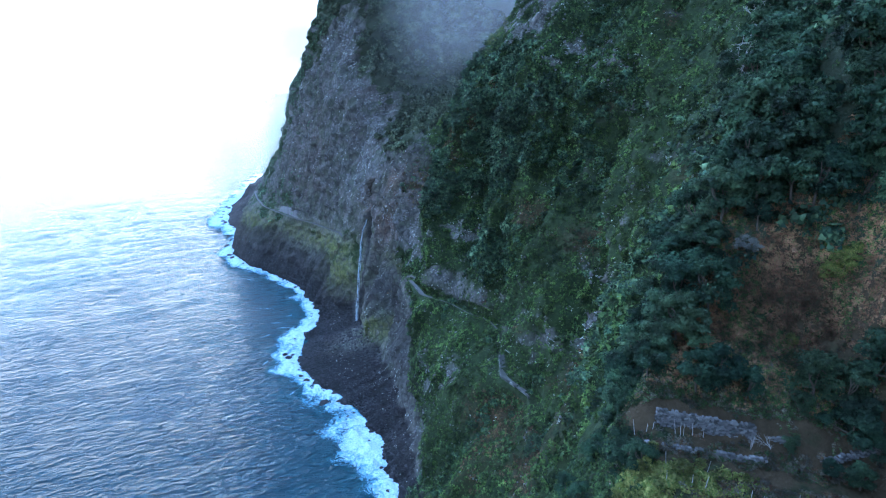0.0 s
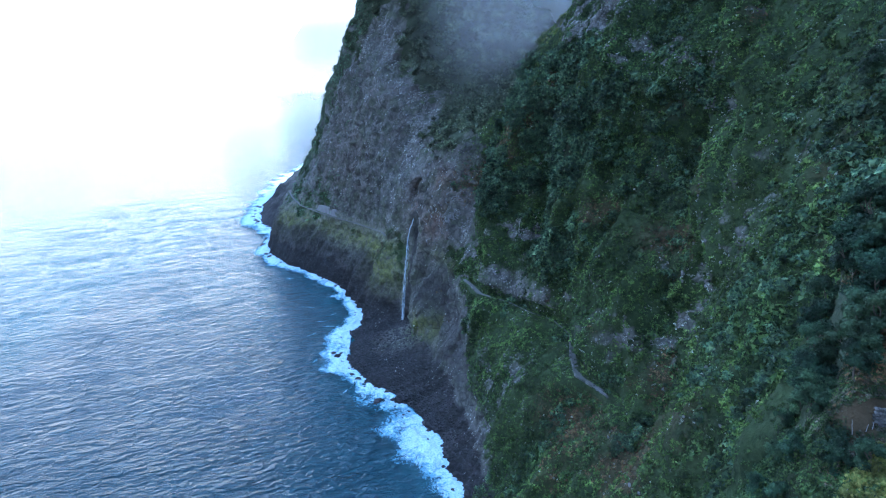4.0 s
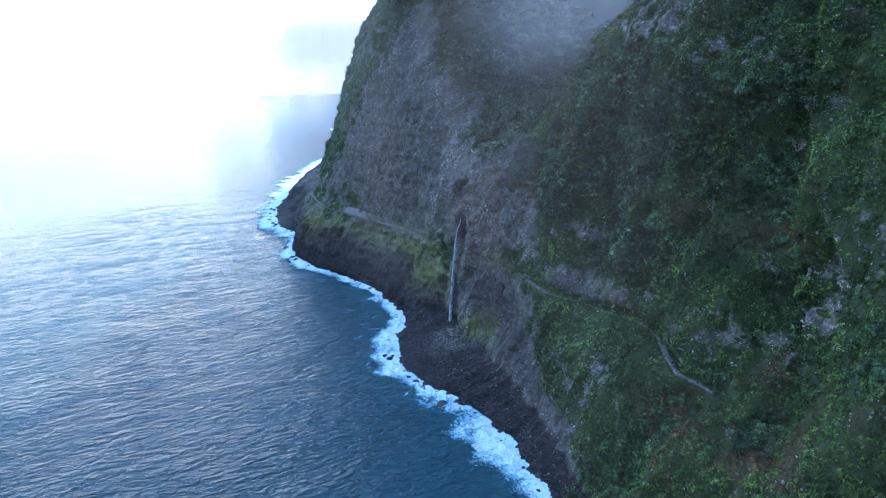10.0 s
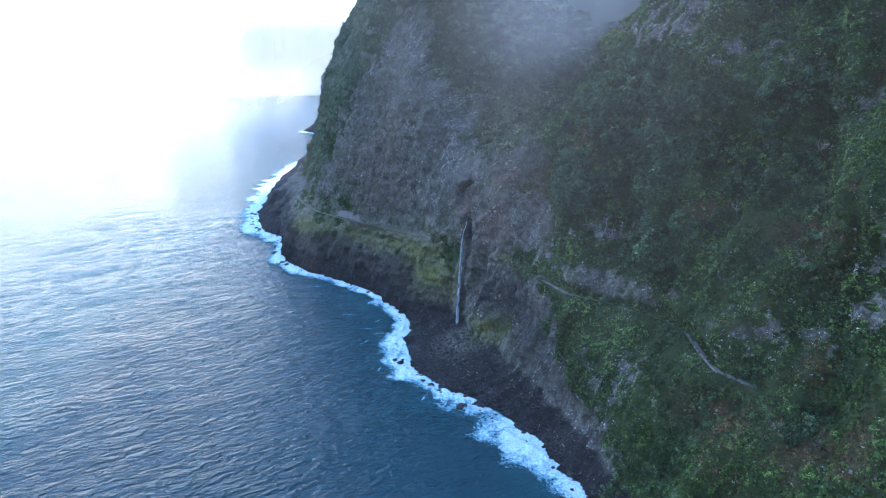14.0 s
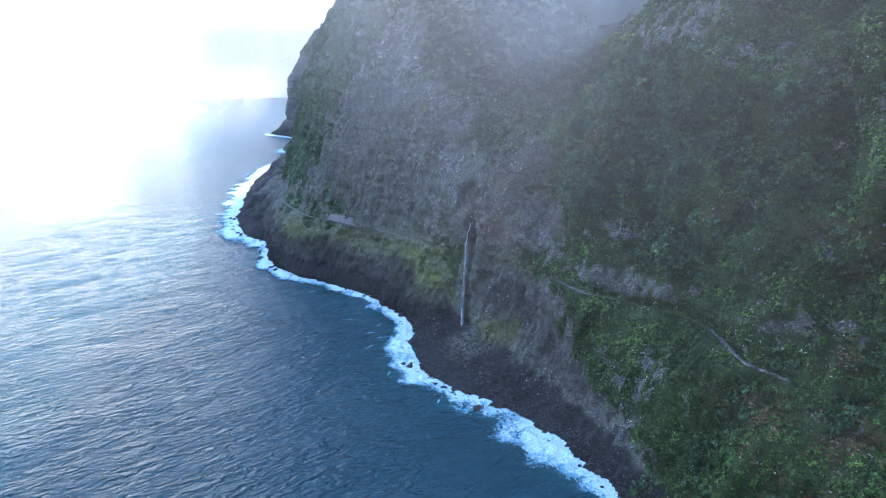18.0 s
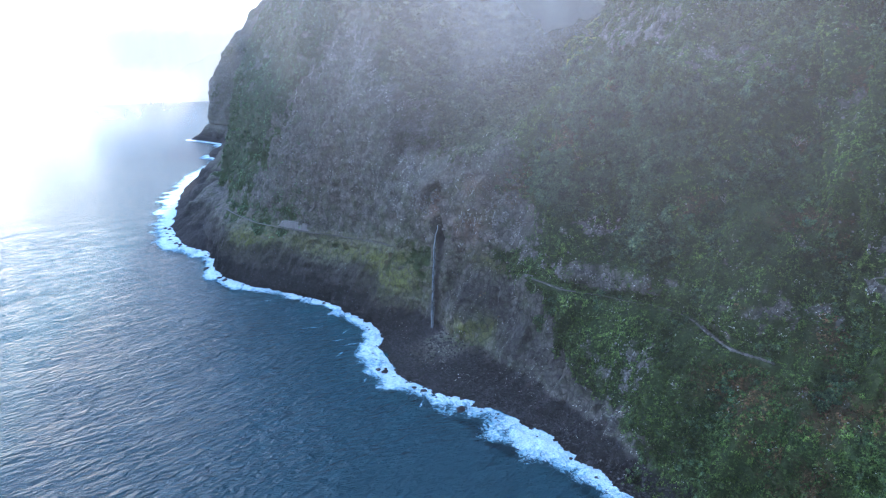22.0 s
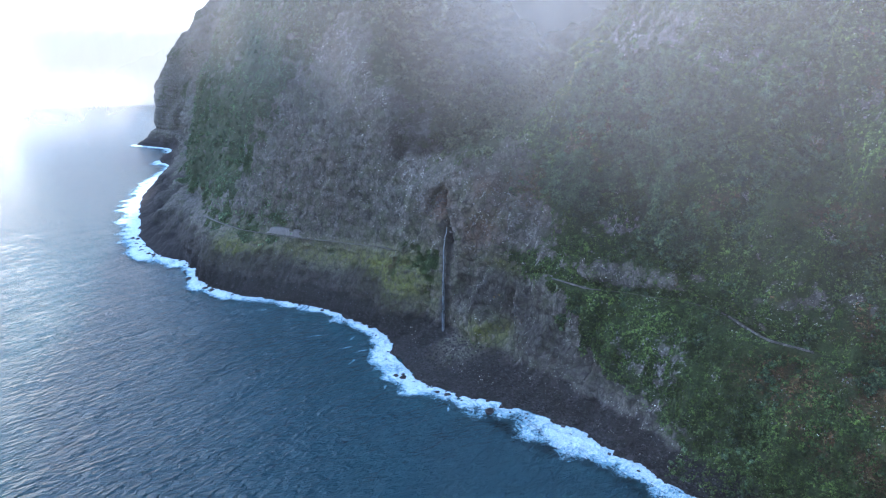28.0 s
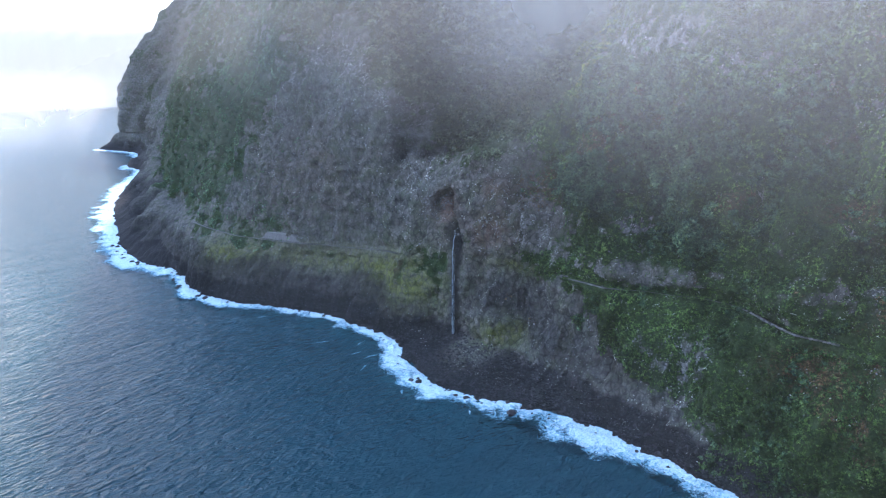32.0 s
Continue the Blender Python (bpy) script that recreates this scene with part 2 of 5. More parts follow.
def ground_grid():
    ys = np.concatenate([np.arange(-340, -262, 4.0), np.arange(-262, 300, 1.25), np.arange(300, 560, 2.6), np.arange(560, 1651, 8.0)])
    fine = np.arange(-340, 1651, 1.0)
    cols = np.stack([smooth(np.interp(fine, STATION, INLAND[:, k]), 14) for k in range(len(LEVELS))], 1)
    cols = np.stack([np.interp(ys, fine, cols[:, k]) for k in range(len(LEVELS))], 1)
    rag = 2.6 * fbm(ys / 8, ys * 0, ys * 0, 3, 77) + 1.2 * fbm(ys / 2.5, ys * 0, ys * 0, 2, 78)
    cols[:, 0] += rag
    cols[:, 1] += 0.7 * rag
    rx, rz, rw = road_at(ys)
    has = np.clip(rw / 4.2, 0, 1)
    n = len(ys)
    one = np.ones(n)
    rx = rx * has + cols[:, 3] * (1 - has)
    # level points of every cross-section, from the sea bed to the high ground
    px = [cols[:, 0] - 60, cols[:, 0] - 9, cols[:, 0], cols[:, 1], cols[:, 2], rx, rx + rw, rx + rw + 0.8, cols[:, 4]]
    pz = [one * -25, one * -3, one * 0, one * 10, one * 35, rz, rz + 0.1, rz + 4, one * 85]
    px[8] = np.maximum(px[8], px[7] + 2)
    for k in range(5, 11):
        px.append(cols[:, k])
        pz.append(one * LEVELS[k])
    px += [cols[:, 10] + 60, cols[:, 10] + 500]
    pz += [one * 375, one * 470]
    counts = [3, 6, 26, 20, 18, 5, 4, 20, 16, 10, 12, 16, 28, 30, 8, 6]
    X, Z, tag = [], [], []
    for k, c in enumerate(counts):
        t = np.arange(c) / c
        X.append(px[k][:, None] * (1 - t) + px[k + 1][:, None] * t)
        Z.append(pz[k][:, None] * (1 - t) + pz[k + 1][:, None] * t)
        tag += [k] * c
    X.append(px[-1][:, None]); Z.append(pz[-1][:, None]); tag.append(15)
    X, Z = np.concatenate(X, 1), np.concatenate(Z, 1)
    tag = np.array(tag)
    flat = (tag == 5) | (tag == 6)
    keep = has[:, None] * flat[None, :]
    Xs, Zs = smooth(X, 6, 1), smooth(Z, 6, 1)
    X, Z = Xs * (1 - keep) + X * keep, Zs * (1 - keep) + Z * keep
    Y = np.repeat(ys[:, None], X.shape[1], 1)
    # relief along the surface's normal
    P = np.stack([X, Y, Z], 2)
    N = np.cross(np.gradient(P, axis=1), np.gradient(P, axis=0))
    N /= np.linalg.norm(N, axis=2, keepdims=True) + 1e-9
    N *= np.where(N[..., :1] > 0.3, -1, 1)
    N *= np.where(N[..., 2:] < -0.5, -1, 1)
    steep = 1 - np.clip(N[..., 2], 0, 1)
    calm = ease(Z, 6, 16) * (1 - keep)
    road_near = has[:, None] * np.exp(-((X - rx[:, None] - 2) / 5) ** 2 - ((Z - rz[:, None]) / 4) ** 2)
    calm *= 1 - 0.9 * road_near
    terrace = spot(Y, Z, -216, 114, 17, 8)
    calm *= 1 - 0.9 * np.clip(terrace * 1.6, 0, 1)
    fall = np.exp(-((Y - 75 - (Z - 10) * 0.13) / 7) ** 2) * (Z < 75)
    calm *= 1 - 0.6 * fall
    calm = np.maximum(calm, np.where(Z < 16, 0.22 * ease(Z, 1, 4) + 0.03, 0.04))
    big = fbm(X / 40, Y / 26, Z / 70, 3, 3) * 3.4
    ribs = rib(X, Y, Z) * (1.5 + 1.3 * (1 - ease(Y, 40, 75)) * ease(Z, 14, 26)) * (0.4 + steep)
    spurs = crest(X, Y, Z) * 9.5 * (1 - ease(Y, 40, 75)) * (0.45 + 0.55 * ease(Z, 62, 90)) * ease(Z, 14, 26) * ease(Y, -150, -125)
    crag = ridged(X / 7, Y / 6, Z / 5, 4, 23) * (0.75 + 0.6 * ease(Y, 30, 70)) * (0.5 + steep)
    beds = vnoise(X / 90, Y / 60, Z / 3.2, 31) * 0.7 * steep
    far = 1 + ease(Y, 300, 700) * 1.8
    D = ((big - 0.3) * far + (ribs - 1.3) * far + crag - 0.6 + beds + spurs - 2.6 * (1 - ease(Y, 40, 75)) * ease(Z, 14, 26) * ease(Y, -150, -125)) * calm
    # the hollow above the fall, and the cleft down which it runs
    cave = np.clip(2.4 * spot(Y, Z, 95, 79, 9.5, 11) - 0.6, 0, 1)
    cleft = np.exp(-((Y - 82.5 - (Z - 62) * 0.55) / 2.4) ** 2) * ease(Z, 54, 62) * (1 - ease(Z, 80, 88))
    P = P + N * D[..., None]
    P[..., 0] += 6.5 * cave + 10 * cleft
    P[..., 1] += 5 * cave + 3.5 * cleft
    x, y = P[..., 0], P[..., 1]
    up, along = bed_frame(x, y)
    mask = ease(along - 0.9 * np.maximum(up - 1, 0), -6, 1) * (1 - ease(along, 20, 30)) * ease(up, -13, -9) * (1 - ease(up, 8, 17)) * (P[..., 2] > 95)
    P[..., 2] = P[..., 2] * (1 - mask) + mask * bed_height(up, along)
    P[..., 2] = np.where(tag[None, :] < 2, np.minimum(P[..., 2], -0.4), P[..., 2])
    return P, N, tag, steep, ys


GP, GN, GTAG, GSTEEP, GYS = ground_grid()


def cover(x, y, z, steep):
    """How green, how dry, how pale and how wooded the ground is."""
    n1, n2, n3 = fbm(x / 30, y / 30, z / 30, 3, 51), fbm(x / 9, y / 9, z / 9, 3, 61), fbm(x / 60, y / 45, z / 45, 3, 71)
    left = ease(y, 78, 110)
    right = 1 - left
    # the bare face of the headland lies between its bushy flank and the ravine
    flank = np.interp(z, (35, 55, 86, 125, 161, 192, 240), (316, 302, 278, 262, 236, 209, 190))
    brink = np.interp(z, (56, 70, 90, 110, 132, 150, 170, 191), (60, 95, 112, 128, 148, 178, 193, 210))
    head = ease(y - flank + 12 * n2, -5, 9) * ease(z, 45, 60) * (1 - ease(y, 650, 800))
    face = ease(y - brink + 9 * n2, -4, 4) * (1 - head) * ease(z, 48, 60) * (1 - ease(y, 330, 380))
    rocky = np.exp(-((y - brink - 5 + 6 * n2) / 8) ** 2) * ease(z, 66, 80) + 0.7 * np.exp(-((y - flank + 7 + 8 * n2) / 7) ** 2) * ease(z, 95, 115)
    green = 0.86 + 0.25 * n1 - 0.25 * np.clip(steep - 0.6, 0, 1)
    green = green * right + left * (0.50 + 0.35 * n1 + 0.25 * n2)
    rim = np.interp(z, (10, 17, 31, 45, 54, 58), (-80, -60, -8, 0, 8, 60))
    bare = ease(y + 10 * n2 + 6 * n1 - rim, -4, 5) * (1 - ease(y, 76, 92)) * (z < 58)
    green *= 1 - 0.97 * bare
    base = (1 - ease(z + 4 * n2, 13, 24)) * (1 - spot(y, z, 50, 16, 16, 8)) * ease(y, -90, -50)
    green *= 1 - 0.95 * base
    green -= 0.85 * spot(y, z, -8, 22, 40, 12) * (0.6 + 0.6 * n2)
    green -= 1.3 * spot(y, z, 58, 38, 15, 22) + 1.4 * spot(y, z, 92, 80, 16, 15)
    green -= 1.1 * spot(y, z, 44, 74, 24, 11) + 0.5 * spot(y, z, -20, 63, 34, 5)
    green -= 0.75 * left * (1 - ease(z + 5 * n1, 30, 42))
    green += 0.9 * spot(y, z, 108, 30, 13, 14) + 0.7 * spot(y, z, 48, 14, 14, 7) + 0.9 * spot(y, z, 26, 54, 16, 5)
    green -= 0.6 * spot(y, z, 150, 41, 28, 8) + 0.8 * spot(y, z, 183, 47, 18, 9)
    # far headland bared to paler grey rock, a stand-in for haze
    green *= 1 - 0.85 * ease(y, 750, 950)
    green += 0.6 * left * ease(z, 170, 215) * ease(y, 80, 100) * (1 - ease(y, 150, 200))
    speck = np.clip(0.3 + 1.9 * fbm(x / 2.6, y / 2.6, z / 3.5, 3, 81), 0, 1.2)
    pale = 0.8 * spot(y, z, -60, 147, 17, 6) + 0.5 * spot(y, z, -18, 63, 30, 5) + 0.8 * spot(y, z, -13, 82, 5, 3) + 0.9 * spot(y, z, -82, 83, 3, 2)
    pale += 0.75 * spot(y, z, 34, 72, 12, 9) + 0.3 * spot(y, z, -62, 16, 12, 8) + 0.5 * spot(y, z, -5, 168, 16, 9) + 0.6 * spot(y, z, -127, 96, 10, 18)
    pale += 0.5 * spot(y, z, -45, 36, 16, 8) + 0.45 * spot(y, z, -100, 70, 14, 10) + 0.4 * spot(y, z, 60, 72, 10, 12)
    pale += np.clip(n2 * 1.3 - 0.45 + 0.3 * n3, 0, 1) * (0.35 * left * face + 0.4 * right)
    pale += 1.1 * rocky * face
    pale += 0.45 * np.exp(-((y - rim + 2) / 3.0) ** 2) * (z < 56) * (z > 12)
    pale += 0.5 * spot(y, z, -137, 119, 13, 13) + 0.4 * spot(y, z, -153, 133, 9, 8) + 0.6 * spot(y, z, -91, 135, 8, 6) + 0.7 * spot(y, z, -168, 94, 7, 6)
    pale += 0.8 * spot(y, z, 14, 168, 20, 9) + 0.6 * spot(y, z, 36, 160, 8, 14) + 0.6 * spot(y, z, -33, 155, 10, 6) + 0.6 * spot(y, z, -130, 91, 9, 6) + 0.6 * spot(y, z, -57, 34, 10, 12)
    pale += 0.55 * spot(y, z, 128, 100, 14, 14) + 0.4 * spot(y, z, 10, 64, 14, 5)
    pale += 0.6 * spot(y, z, 38, 74, 22, 14) + 0.6 * spot(y, z, 112, 108, 22, 10) + 0.35 * spot(y, z, 20, 58, 30, 6)
    pale += 0.8 * spot(y, z, 6, 163, 13, 6) + 0.6 * spot(y, z, -9, 169, 8, 6) + 0.7 * spot(y, z, -40, 154, 10, 6) + 0.6 * spot(y, z, -11, 81, 8, 4)
    pale *= speck
    dry = np.clip(n3 * 1.2 + 0.6 * n2 - 0.55, 0, 1) + 0.9 * spot(y, z, -205, 127, 18, 8) + 0.9 * spot(y, z, -102, 46, 14, 6) + 0.9 * spot(y, z, -92, 99, 9, 4) + 0.7 * spot(y, z, -51, 97, 6, 5) + 0.8 * spot(y, z, -148, 66, 9, 9) + 0.6 * spot(y, z, -164, 88, 8, 6) + 0.5 * spot(y, z, 40, 95, 16, 10)
    up, al = bed_frame(x, y)
    bed = ease(up, -13, -9) * (1 - ease(up, 1, 4)) * ease(al, -5, -1) * (1 - ease(al, 24, 30)) * (z > 95)
    dry = np.maximum(dry, bed)
    green = np.maximum(green, 0.8 * bed)
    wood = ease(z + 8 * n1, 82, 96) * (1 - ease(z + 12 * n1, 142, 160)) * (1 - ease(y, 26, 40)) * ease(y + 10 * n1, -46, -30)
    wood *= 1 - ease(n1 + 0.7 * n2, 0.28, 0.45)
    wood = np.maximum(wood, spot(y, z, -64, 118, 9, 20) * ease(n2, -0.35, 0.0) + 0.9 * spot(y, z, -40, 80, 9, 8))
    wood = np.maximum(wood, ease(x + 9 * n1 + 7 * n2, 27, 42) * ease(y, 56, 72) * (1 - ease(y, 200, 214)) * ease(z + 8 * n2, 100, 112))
    green -= 0.45 * left * spot(y, z, 175, 115, 40, 60)
    clearing = ease(z, 115, 119) * (1 - ease(z + 3 * n2, 128, 131)) * (1 - ease(y, -203, -198))
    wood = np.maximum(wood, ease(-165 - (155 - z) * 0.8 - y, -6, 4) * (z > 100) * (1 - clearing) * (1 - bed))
    dry = np.maximum(dry * ease(z, 22, 30), clearing)
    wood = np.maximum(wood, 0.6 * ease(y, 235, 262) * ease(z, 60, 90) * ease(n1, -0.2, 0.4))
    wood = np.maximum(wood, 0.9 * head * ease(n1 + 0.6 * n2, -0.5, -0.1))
    green = np.maximum(green, (0.7 + 0.4 * n2) * head)
    green *= 1 - 0.4 * face
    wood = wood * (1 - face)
    side = spot(y, z, 64, 99, 17, 14)
    green -= 1.3 * side
    pale += 0.5 * side * speck + 0.1 * face * speck
    green = np.maximum(green, 0.9 * wood)
    green = np.clip(green - 0.8 * np.clip(pale, 0, 1), 0, 1)
    return green, np.clip(dry, 0, 1), np.clip(pale, 0, 1), np.clip(wood, 0, 1)


def moss_rust(y, z):
    """Mossy wet rock beside the fall, and rust-brown rock in the hollow."""
    moss = 1.1 * spot(y, z, 112, 33, 26, 17) + 0.75 * spot(y, z, 255, 30, 24, 12) + 0.6 * spot(y, z, 195, 33, 55, 8) + 0.5 * spot(y, z, 150, 36, 30, 8) + 0.95 * spot(y, z, 42, 19, 13, 7) + 0.8 * spot(y, z, 42, 53, 16, 4)
    rust = 0.75 * spot(y, z, 95, 78, 10, 9) + 0.5 * spot(y, z, 66, 91, 7, 5) + 0.45 * spot(y, z, 62, 68, 14, 12) + 0.15 * spot(y, z, 210, 85, 40, 30) + 0.3 * spot(y, z, 30, 92, 16, 9)
    return np.clip(moss, 0, 1), np.clip(rust, 0, 1)


ground_mat = Mat("cliff_ground", 0.95, 0.15)
g = ground_mat
n_big, n_mid, n_fine = g.noise(22, 5, 0.6), g.noise(5, 5, 0.65), g.noise(0.9, 4, 0.7)
streak = g.noise(3.2, 8, 0.72, (1, 1, 0.6))
n_speck = g.noise(1.5, 6, 0.75, (1, 1, 0.85))
rock = g.mix(g.ramp(streak, (0.38, 0.0), (0.62, 1.0)), (0.050, 0.051, 0.051), (0.165, 0.16, 0.15))
rock = g.mix(g.calc("MULTIPLY", g.ramp(n_big, (0.45, 0.0), (0.75, 1.0)), 0.5), rock, (0.105, 0.094, 0.080))
bands = g.noise(7, 5, 0.6, (0.14, 0.14, 1.0), 0.4)
rock = g.mix(g.calc("MULTIPLY", g.step(bands, 0.5, 0.68), 0.55), rock, (0.078, 0.062, 0.060))
rock = g.mix(g.calc("MULTIPLY", g.step(bands, 0.42, 0.3), 0.45), rock, (0.058, 0.064, 0.048))
lichen = g.noise(9, 6, 0.7)
rock = g.mix(g.calc("MULTIPLY", g.step(lichen, 0.45, 0.62), 0.7), rock, (0.075, 0.086, 0.058))
rock = g.mix(g.calc("MULTIPLY", g.attr("rust"), g.step(n_mid, 0.2, 0.6)), rock, (0.15, 0.072, 0.05))
rock = g.mix(g.step(g.calc("ADD", g.attr("pale"), g.calc("MULTIPLY", g.calc("SUBTRACT", n_speck, 0.5), 3.4)), 0.8, 1.45), rock, (0.26, 0.255, 0.265))
rock = g.mix(g.calc("MULTIPLY", g.attr("moss"), g.step(n_mid, 0.25, 0.6)), rock, g.mix(n_fine, (0.06, 0.08, 0.022), (0.16, 0.17, 0.05)))
joint = g.calc("MINIMUM", g.step(g.cells(3.4, (1, 1, 0.75), "DISTANCE_TO_EDGE"), 0.0, 0.13), g.step(g.cells(1.1, (1, 1, 0.8), "DISTANCE_TO_EDGE"), -0.08, 0.14))
rock = g.mix(joint, g.mix(0.5, rock, (0.018, 0.018, 0.018)), rock)
# grass nearly black: shade between the bushes is put into its colour
grass = g.mix(g.ramp(n_mid, (0.35, 0.0), (0.68, 1.0)), (0.006, 0.014, 0.006), (0.024, 0.041, 0.014))
grass = g.mix(g.ramp(n_fine, (0.4, 0.0), (0.75, 1.0)), grass, (0.040, 0.060, 0.026))
dryc = g.mix(n_fine, (0.030, 0.023, 0.013), (0.070, 0.048, 0.027))
grass = g.mix(g.calc("MULTIPLY", g.attr("dry"), g.step(n_mid, 0.3, 0.5)), grass, dryc)
# leaf-litter floor under the woods, lightened to carry the ravine's haze
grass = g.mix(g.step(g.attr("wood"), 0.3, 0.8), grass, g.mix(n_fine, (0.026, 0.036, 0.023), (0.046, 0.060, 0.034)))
edge = g.calc("ADD", g.attr("green"), g.calc("MULTIPLY", g.calc("SUBTRACT", n_mid, 0.5), 0.9))
c = g.mix(g.step(edge, 0.40, 0.60), rock, grass)
wet = g.mix(n_fine, (0.007, 0.007, 0.009), (0.025, 0.023, 0.026))
c = g.mix(g.calc("MULTIPLY", g.attr("wet"), 0.92), c, wet)
g.color(c)
crack = g.cells(2.2, (1, 1, 0.7))
relief = g.calc("ADD", g.calc("MULTIPLY", n_speck, 0.6), g.calc("ADD", g.calc("MULTIPLY", joint, 0.3), g.calc("MULTIPLY", crack, -0.6)))
relief = g.calc("MULTIPLY", relief, g.step(g.attr("green"), 0.6, 0.3))
g.bump(g.calc("ADD", g.calc("ADD", n_mid, g.calc("MULTIPLY", n_fine, 0.45)), relief), 0.8, 1.1)


def build_ground():
    n, m = GP.shape[:2]
    me = mesh_of("ground", GP.reshape(-1, 3), grid_faces(n, m)[:, ::-1], [ground_mat])
    x, y, z = GP[..., 0], GP[..., 1], GP[..., 2]
    green, dry, pale, wood = cover(x, y, z, GSTEEP)
    wetness = (1 - ease(z + 3 * fbm(x / 8, y / 8, z / 8, 3, 5), 9, 15)) + 0.75 * ease(y, 84, 105) * (1 - ease(z + 6 * fbm(x / 14, y / 14, z / 14, 3, 9), 22, 36))
    wetness += 0.55 * spot(y, z, 44, 34, 28, 20)
    wetness += 0.55 * spot(y, z, -5, 22, 60, 13) + 0.95 * np.exp(-((y - 83.5 - (z - 62) * 0.3) / 3.2) ** 2) * ease(z, 52, 60) * (1 - ease(z, 79, 85))
    wetness += 0.85 * np.exp(-((y - 74.8 - (z - 9.5) * 0.13) / 3.4) ** 2) * (z < 66)
    wetness -= 0.75 * spot(y, z, 54, 8, 15, 6)
    wetness -= 0.9 * spot(y, z, 42, 19, 15, 8) + 0.8 * spot(y, z, 50, 14, 16, 7) + 0.8 * spot(y, z, 106, 32, 15, 14)
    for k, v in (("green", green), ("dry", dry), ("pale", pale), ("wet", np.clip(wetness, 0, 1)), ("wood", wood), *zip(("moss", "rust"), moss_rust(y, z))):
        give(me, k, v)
    ob = tagged(new("ground", me), "steep volcanic sea cliffs with green scrub and bare brown rock", "cliff", kind="structure")
    return ob


build_ground()

# ---- sea ----
sea_mat = Mat("sea_water", 0.07, 0.14)
s = sea_mat
w1 = s.noise(3.4, 2, 0.45, (0.5, 1.15, 1), 0.6, 10)
w2 = s.noise(1.7, 3, 0.55, (0.6, 1.15, 1), 0.6, -2)
w3 = s.noise(34, 3, 0.5, (0.45, 1.2, 1), 1.0, 18)
s.color(s.mix(s.calc("MULTIPLY", s.attr("shallow"), s.step(s.noise(14, 4), 0.25, 0.7)), s.mix(s.noise(90, 3), (0.011, 0.040, 0.052), (0.016, 0.050, 0.066)), (0.015, 0.085, 0.105)))
s.b.inputs["IOR"].default_value = 1.33
s.put(s.calc("ADD", 0.07, s.calc("MULTIPLY", s.attr("open_sea"), 0.08)), s.b.inputs["Roughness"])
b1 = s.bump(w3, 1.0, 3.0)
b2 = s.bump(w1, 1.0, 2.2, b1)
b3 = s.bump(w2, 1.0, 1.0, b2)
s.bump(s.noise(0.6, 3, 0.6, turn=20), 0.8, 0.14, b3)


def build_sea():
    def axis(lo, hi, a, b, st, grow=1.22):
        v, out = st, [np.arange(a, b, st)]
        p, left = a, []
        while p > lo:
            v *= grow
            p -= v
            left.append(p)
        v, p, r = st, out[0][-1], []
        while p < hi:
            v *= grow
            p += v
            r.append(p)
        return np.concatenate([left[::-1], out[0], r])
    xs, ys = axis(-4700, 700, -250, 60, 2.5), axis(-900, 4700, -170, 480, 2.5)
    X, Y = np.meshgrid(xs, ys, indexing="ij")
    near = ease(X, -400, -200) * (1 - ease(Y, 440, 700))
    Z = near * (0.32 * fbm((X * 0.94 + Y * 0.34) / 60, (Y * 0.94 - X * 0.34) / 19, X * 0, 2, 41) + 0.14 * vnoise(X / 7, Y / 5, X * 0, 43))
    me = mesh_of("sea", np.stack([X, Y, Z], 2).reshape(-1, 3), grid_faces(len(xs), len(ys)), [sea_mat])
    d = np.maximum(shore(Y) - X, 0)
    give(me, "shallow", np.exp(-d / (12 + 5 * fbm(X / 20, Y / 20, X * 0, 2, 3))) * (Y < 520))
    give(me, "open_sea", ease(np.hypot(X + 80, Y + 220), 500, 1500))
    return tagged(new("sea", me), "deep blue ocean with low swell and ripples", "sea", kind="structure")


build_sea()

# ---- foam along the shore ----
foam_mat = Mat("foam", 0.8, 0.2)
f = foam_mat
lace2 = f.noise(0.8, 5, 0.7)
swirl = f.noise(2.6, 9, 0.78, warp=1.2)
cut = f.calc("ADD", f.attr("thick"), f.calc("MULTIPLY", f.calc("SUBTRACT", swirl, 0.5), 2.3))
body = f.step(f.calc("ADD", f.attr("thick"), f.calc("MULTIPLY", f.calc("SUBTRACT", f.noise(1.7, 7, 0.75), 0.5), 2.2)), 0.45, 0.95)
f.color(f.mix(body, (0.10, 0.26, 0.34), f.mix(f.step(lace2, 0.35, 0.65), (0.30, 0.46, 0.56), (0.56, 0.69, 0.77))))
f.see_through(f.step(cut, 0.28, 0.66))
f.bump(f.calc("ADD", lace2, f.noise(2.2, 5)), 1.0, 0.5)
FOAM_Y = np.array([-160, -85, -67, -38, -11, 2, 20, 36, 56, 75, 98, 108, 116, 142, 151, 195, 228, 258, 293, 344, 379, 465, 606, 824, 996, 1330, 1440, 1482, 1540])
FOAM_W = np.array([9, 10, 17, 20, 17, 18, 14, 13, 15, 14, 13, 7, 7, 11, 7, 11, 12, 13, 14, 20, 22, 20, 26, 24, 20, 20, 20, 16, 10])


